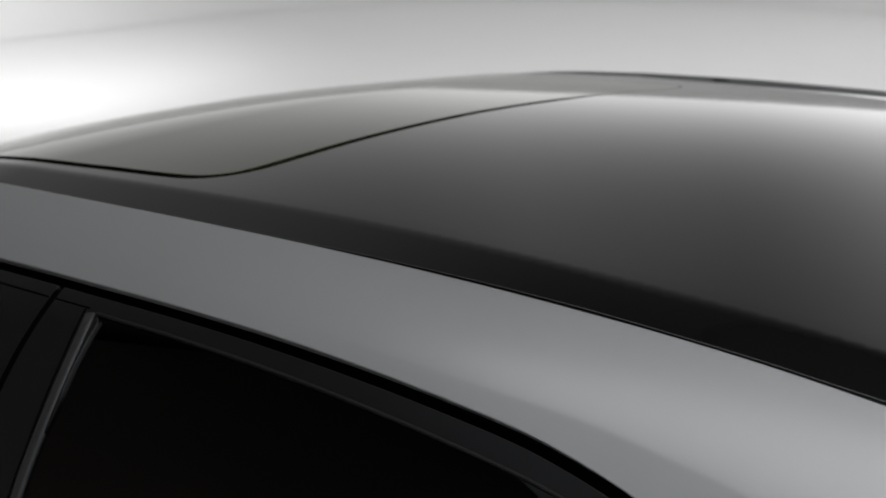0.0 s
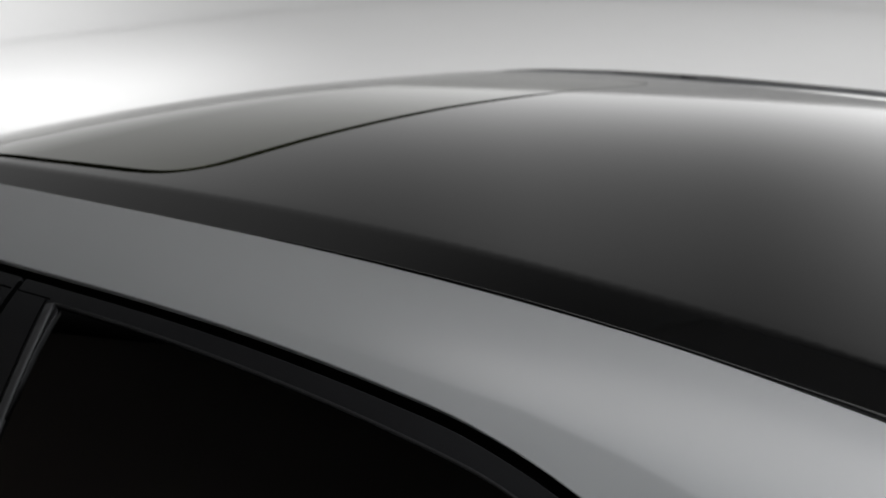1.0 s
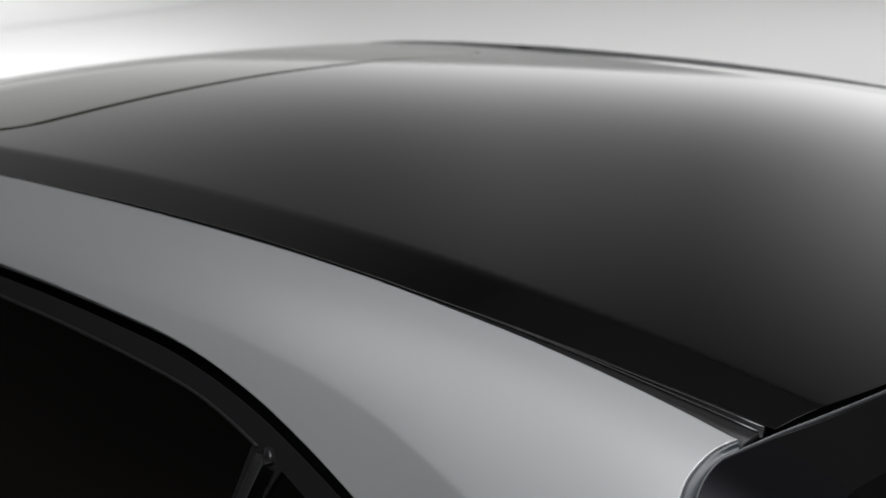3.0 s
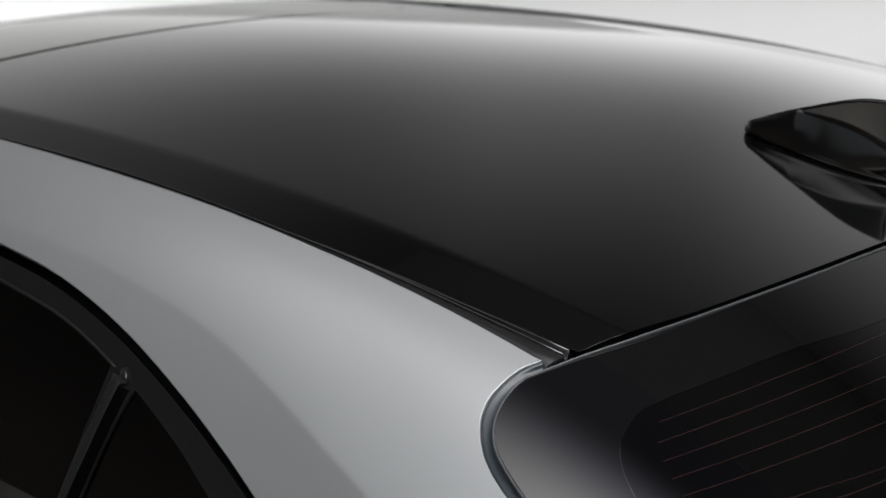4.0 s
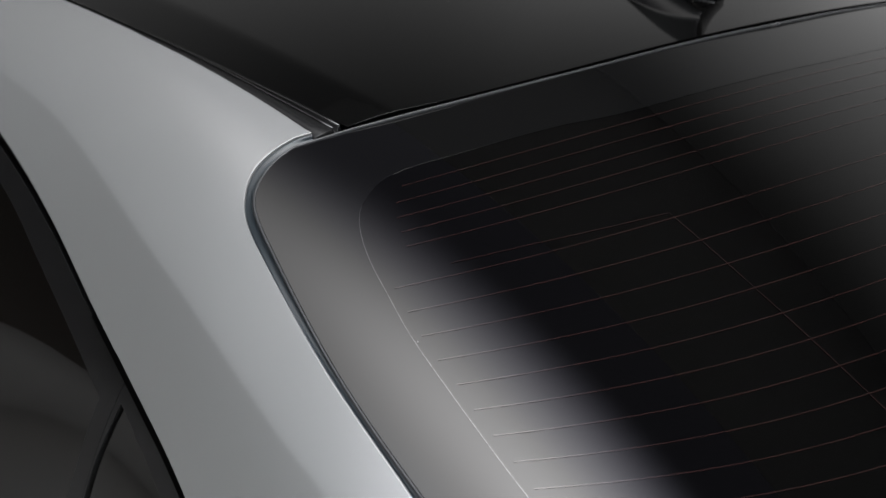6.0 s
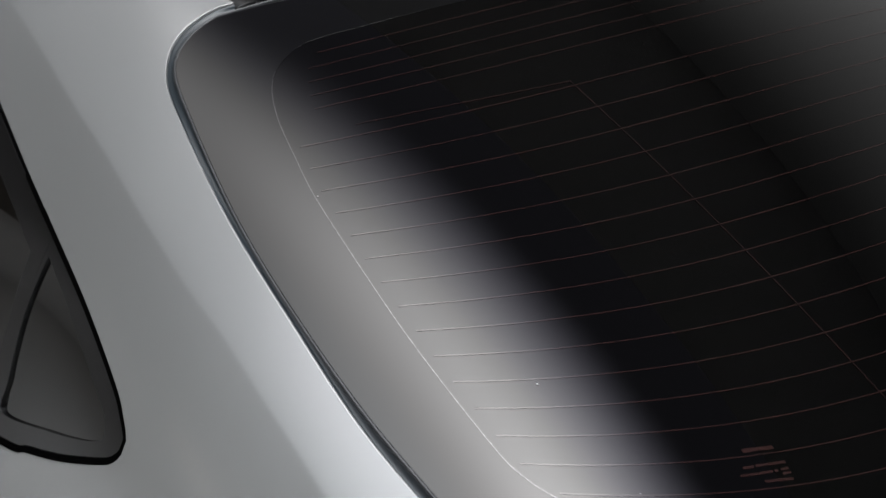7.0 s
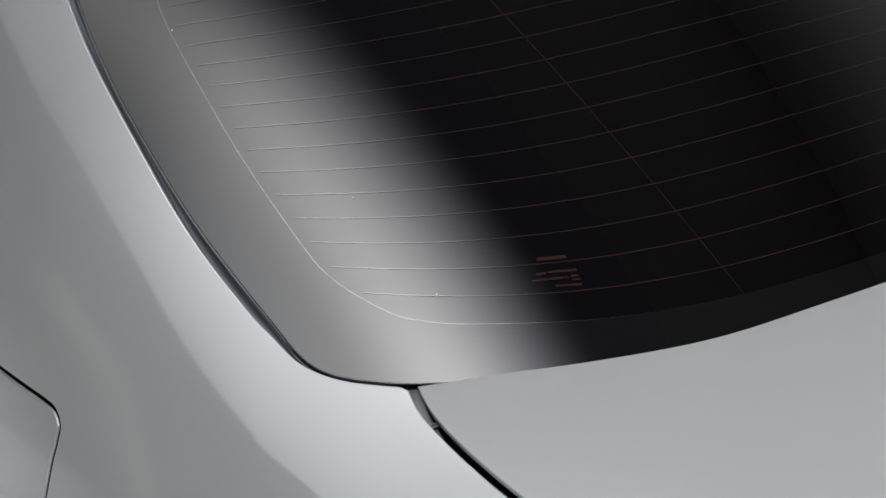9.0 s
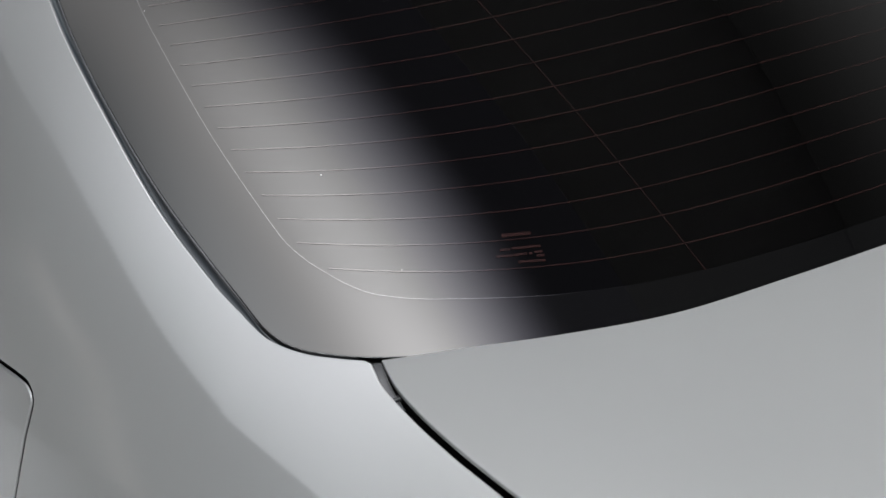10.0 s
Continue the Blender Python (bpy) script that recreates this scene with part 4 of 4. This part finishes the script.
for flip in (False, True):
    for name, outline, hole_list, deep, label in (("front_door_frame", front_frame, [front_hole], 0.006, "gloss black front door window frame"),
                                            ("rear_door_frame", door_frame, [main_hole, small_hole], 0.006, "gloss black rear door window frame"),
                                            ("quarter_frame", quarter_frame, [quarter_hole], 0.003, "black quarter window surround")):
        holder = new(name)
        holder.parent = car
        tagged(holder, label)
        me = sheet(on_side, outline, [grown(h, 0.0005) for h in hole_list], 0.02, SIDE_OUT, -deep, 0.0004, 0.012, flip)
        part_mesh("frame", me, TRIM, holder)
        for h in hole_list:
            me = sheet(on_side, grown(h, 0.004), [], 0.03, SIDE_OUT, -deep - 0.003, 0.0005, 0.003, flip)
            part_mesh("pane", me, GLASS, holder, "dark privacy glass")
    sy = -1 if flip else 1
    for name, pts, wide, mat, lift in (("window_strip", TOP_IN + [(-0.410, 44.9)], 0.0030, RUBBER, -0.0056), ("pillar_strip", [(-1.117, 47.75), (-1.109, 46), (-1.1035, 44), (-1.100, 41), (-1.102, 36.8), (-1.106, 26)], 0.013, GREYTRIM, -0.0058), ("pillar_groove", [(-1.129, 47.95), (-1.1205, 45.85), (-1.1145, 43.8), (-1.1105, 40), (-1.1125, 36.8), (-1.1165, 26)], 0.003, GAP, -0.0070), ("frame_groove", [(-1.182, 48.04), (-1.155, 48.05), (-1.124, 48.05)], 0.0022, GAP, -0.0070), ("frame_groove", [(-1.40, 48.1), (-1.282, 48.06), (-1.196, 48.04)], 0.0022, GAP, -0.0070), ("door_seam", [(-1.188, 48.6), (-1.188, 40), (-1.188, 30), (-1.188, 22)], 0.0125, GAP, -0.0072),
                                       ("divider_bar", [(-0.402, 44.6), (-0.402, 42), (-0.406, 40), (-0.413, 36), (-0.431, 26)], 0.015, RUBBER, -0.0062), ("divider_seam", [(-0.3875, 44.1), (-0.3895, 42.1), (-0.3925, 40), (-0.402, 36), (-0.421, 26)], 0.0135, GAP, -0.0048)):
        uv = side_uv(pts)
        nn = normals(on_side, uv, SIDE_OUT)
        q = (on_side(uv) + nn * lift) * (1, sy, 1)
        part(name, sweep(q, nn * (1, sy, 1), [(-wide / 2, -0.004), (-wide / 2, 0.0006), (-wide / 4, 0.0016), (wide / 4, 0.0016), (wide / 2, 0.0006), (wide / 2, -0.004)]), mat, car)

    uv = side_uv([(-0.397, 45.0), (-0.388, 44.3)])
    nn = normals(on_side, uv, SIDE_OUT)
    q = (on_side(uv) + nn * -0.0035) * (1, sy, 1)
    part("divider_clip", sweep(q, nn * (1, sy, 1), [(-0.004, -0.004), (-0.004, 0.0006), (-0.002, 0.0014), (0.002, 0.0014), (0.004, 0.0006), (0.004, -0.004)]), TRIM, car)

    rear = grown(window_line, -0.0022)[window_line[:, 0] > -0.10]
    nn = normals(on_side, rear, SIDE_OUT)
    part("window_rubber", sweep((on_side(rear) - nn * 0.0016) * (1, sy, 1), nn * (1, sy, 1), disc(0.0034, 0.0014, 8)), GAP, car)

# dark lining that closes the cabin and stands in for its shade, and the channels under the gaps
def lining(surface, outline, lift, out, name, flip=False, step=0.04):
    me = sheet(surface, outline, [], step, out, lift, 0.0005, 0.003, flip)
    return part_mesh(name, me, CABIN, car)


for flip in (False, True):
    lining(on_side, densify(np.array(deg_line([(-2.59, 4), (1.05, 4), (1.05, 31.5), (0.6, 31), (0.2, 40), (0.02, 46), (0.0, 53), (-2.59, 54)])), 0.05), -0.05, SIDE_OUT, "cabin_lining", flip)
lining(on_roof, densify(np.array([(-2.58, -0.55), (0.0, -0.54), (0.0, 0.54), (-2.58, 0.55)]), 0.05), -0.03, (0, 0, 1), "headlining")
# a dark sheet added below the rear glass in place of the unlit cabin
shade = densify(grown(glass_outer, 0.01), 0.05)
lining(on_glass, shade, -0.11, (0, 0, 1), "dark_cabin_sheet")
bm = bmesh.new()
box(bm, (-0.1, -0.72, 0.90), (0.80, 0.72, 0.94))
part("parcel_shelf", bm, CABIN, car, smooth=False)
bm = bmesh.new()
box(bm, (0.64, -0.72, 0.965), (1.07, 0.72, 0.975))
part("boot_channel", bm, RUBBER, car, smooth=False)


# aerial fin on the roof's centre line
FIN = smooth_line([(0, 0.0005, 0.003), (0.004, 0.0025, 0.0065), (0.015, 0.005, 0.0100), (0.05, 0.0085, 0.0148), (0.1, 0.0118, 0.0195), (0.25, 0.0185, 0.0335), (0.48, 0.0248, 0.0525), (0.63, 0.026, 0.0645), (0.755, 0.0245, 0.0725), (0.875, 0.0195, 0.077), (0.96, 0.0115, 0.0785), (1.0, 0.0075, 0.0785)], 0.01)


def aerial():
    """A shark fin: a teardrop foot, hollow flanks, and above a crease a flat-sided blade with a hollow back edge."""
    bm = bmesh.new()
    n = 64
    made = []
    for k in range(n + 1):
        s = (k / n) ** 2.0
        w = np.interp(s, FIN[:, 0], FIN[:, 1])
        h = np.interp(s, FIN[:, 0], FIN[:, 2])
        full = max(0.0, (s - 0.36) / 0.64)
        hc = h * (1 - 0.64 * full**0.75) - 0.002 * min(1, s * 4)
        tt = min(0.0042 - 0.0012 * s**8, 0.5 * w)
        tc = tt + 0.175 * max(0.0, h - tt - hc)
        hollow = min(1.0, max(0.0, (s - 0.12) / 0.4)) ** 0.8
        rim = min(0.004, 0.3 * h)
        zc = rim + 0.3 * (hc - rim)
        c = ((1 - hollow) * (w * 0.85) + hollow * (tc + 0.54 * (hc - zc)), (1 - hollow) * hc * 0.8 + hollow * zc)
        row = [(w, 0.0), (w, rim * 0.6), (w * 0.985, rim * 0.9)]
        for j in range(1, 15):
            f = j / 14
            row.append(tuple((1 - f) ** 2 * p + 2 * f * (1 - f) * q + f * f * r for p, q, r in zip((w * 0.96, rim), c, (tc, hc))))
        tr = tt * 0.9
        for j in range(1, 7):
            f = j / 6
            row.append((tc + (tt - tc) * f, hc + (h - tr - hc) * f))
        for j in range(1, 6):
            a = radians(18 * j)
            row.append((tt * math.cos(a), h - tr + tr * math.sin(a)))
        pts = []
        for yy, zz in row:
            f = zz / 0.0775
            back = (0.0043 * math.exp(-(((f - 0.55) / 0.28) ** 2)) - 0.0085 * math.exp(-((f / 0.17) ** 2))) * s**6
            pts.append((-0.2315 + 0.2005 * s - back, yy, zz))
        whole = pts + [(p, -q, r) for p, q, r in pts[-2::-1]]
        made.append([bm.verts.new((p, q, r + float(roof_z(np.array(p), np.array(q))) + 0.0015)) for p, q, r in whole])
    m = len(made[0])
    for r0, r1 in zip(made, made[1:]):
        for j in range(m - 1):
            bm.faces.new((r0[j], r0[j + 1], r1[j + 1], r1[j]))
    tail = made[-1]
    for j in range((m - 1) // 2):
        ring = [tail[j], tail[j + 1], tail[m - 2 - j], tail[m - 1 - j]]
        bm.faces.new(list(dict.fromkeys(ring)))
    bm.faces.new(made[0][::-1])
    return bm


fin = part("aerial_fin", aerial(), PLASTIC, car, "gloss black shark fin aerial")
bev = fin.modifiers.new("edge", "BEVEL")
bev.width, bev.segments, bev.limit_method, bev.angle_limit = 0.0012, 3, "ANGLE", radians(60)

# dust on the rear window
for x, y, r in ((0.498, -0.610, 0.0009), (0.610, -0.604, 0.0004), (0.245, -0.640, 0.0006)):
    bm = bmesh.new()
    bmesh.ops.create_icosphere(bm, subdivisions=1, radius=r)
    for q in bm.verts:
        q.co = (q.co.x * 1.4, q.co.y * 0.8, q.co.z * 0.5)
    bmesh.ops.translate(bm, verts=bm.verts, vec=(x, y, float(glass_z(np.array(x), np.array(y))) + r * 0.3))
    part("dust_speck", bm, DUST, window)


# lower body and wheels, which carry the car
bm = bmesh.new()
box(bm, (-2.6, -0.86, 0.22), (1.08, 0.86, 0.60))
bmesh.ops.bevel(bm, geom=bm.edges[:], offset=0.05, segments=3, affect="EDGES")
part("lower_body", bm, SATIN, car)
for x in (-1.95, 0.72):
    for sy in (-1, 1):
        bm = bmesh.new()
        bmesh.ops.create_cone(bm, cap_ends=True, segments=40, radius1=0.335, radius2=0.335, depth=0.23)
        bmesh.ops.bevel(bm, geom=[e for e in bm.edges if e.calc_face_angle(0) > 1], offset=0.03, segments=3, affect="EDGES")
        bmesh.ops.rotate(bm, verts=bm.verts, cent=(0, 0, 0), matrix=Matrix.Rotation(radians(90), 3, "X"))
        bmesh.ops.translate(bm, verts=bm.verts, vec=(x, sy * 0.79, 0.335))
        tyre = part("tyre", bm, TYRE, car)
        bm = bmesh.new()
        bmesh.ops.create_cone(bm, cap_ends=True, segments=32, radius1=0.225, radius2=0.225, depth=0.236)
        bmesh.ops.bevel(bm, geom=[e for e in bm.edges if e.calc_face_angle(0) > 1], offset=0.012, segments=2, affect="EDGES")
        bmesh.ops.rotate(bm, verts=bm.verts, cent=(0, 0, 0), matrix=Matrix.Rotation(radians(90), 3, "X"))
        bmesh.ops.translate(bm, verts=bm.verts, vec=(x, sy * 0.79, 0.335))
        part("rim", bm, RIM, tyre)


# plain ends that close the body
def body_end(name, section, levels, material):
    """Rings of a cross-section of the body (right half mirrored), each moved along the car and drawn in."""
    full = np.concatenate([section, (section * (1, -1, 1))[::-1]])
    bm = bmesh.new()
    rows = [[bm.verts.new((shift(p), p[1] * k, 0.7 + (p[2] - 0.7) * k)) for p in full] for shift, k in levels]
    n = len(full)
    for r0, r1 in zip(rows, rows[1:]):
        for j in range(n):
            bm.faces.new((r0[j], r0[(j + 1) % n], r1[(j + 1) % n], r1[j]))
    bm.faces.new(rows[-1])
    return part(name, bm, material, car)


degs = np.linspace(3, 32, 12)
back = on_side(np.stack([0 * degs + 1.079, degs * ARC], 1))
across = np.linspace(-0.70, 0, 8)
back = np.concatenate([back, np.stack([0 * across + 1.079, across, lid_z(1.079, across)], 1)[1:-1]])
body_end("tail_panel", back - (0, 0, 0.002), ((lambda p: 1.081, 0.998), (lambda p: 1.11, 0.985), (lambda p: 1.13, 0.95), (lambda p: 1.14, 0.88)), SILVER)
degs = np.linspace(3, 55, 20)
nose = on_side(np.stack([0 * degs - 2.599, degs * ARC], 1))
across = np.linspace(-0.55, 0, 6)
nose = np.concatenate([nose, np.stack([0 * across - 2.599, across, roof_z(-2.599, across)], 1)[1:-1]])
body_end("front_end", nose, ((lambda p: -2.602, 0.998), (lambda p: -2.66 - 0.5 * max(0.0, 1.3 - p[2]), 0.97), (lambda p: -2.68 - 0.6 * max(0.0, 1.3 - p[2]), 0.9)), BLACK)
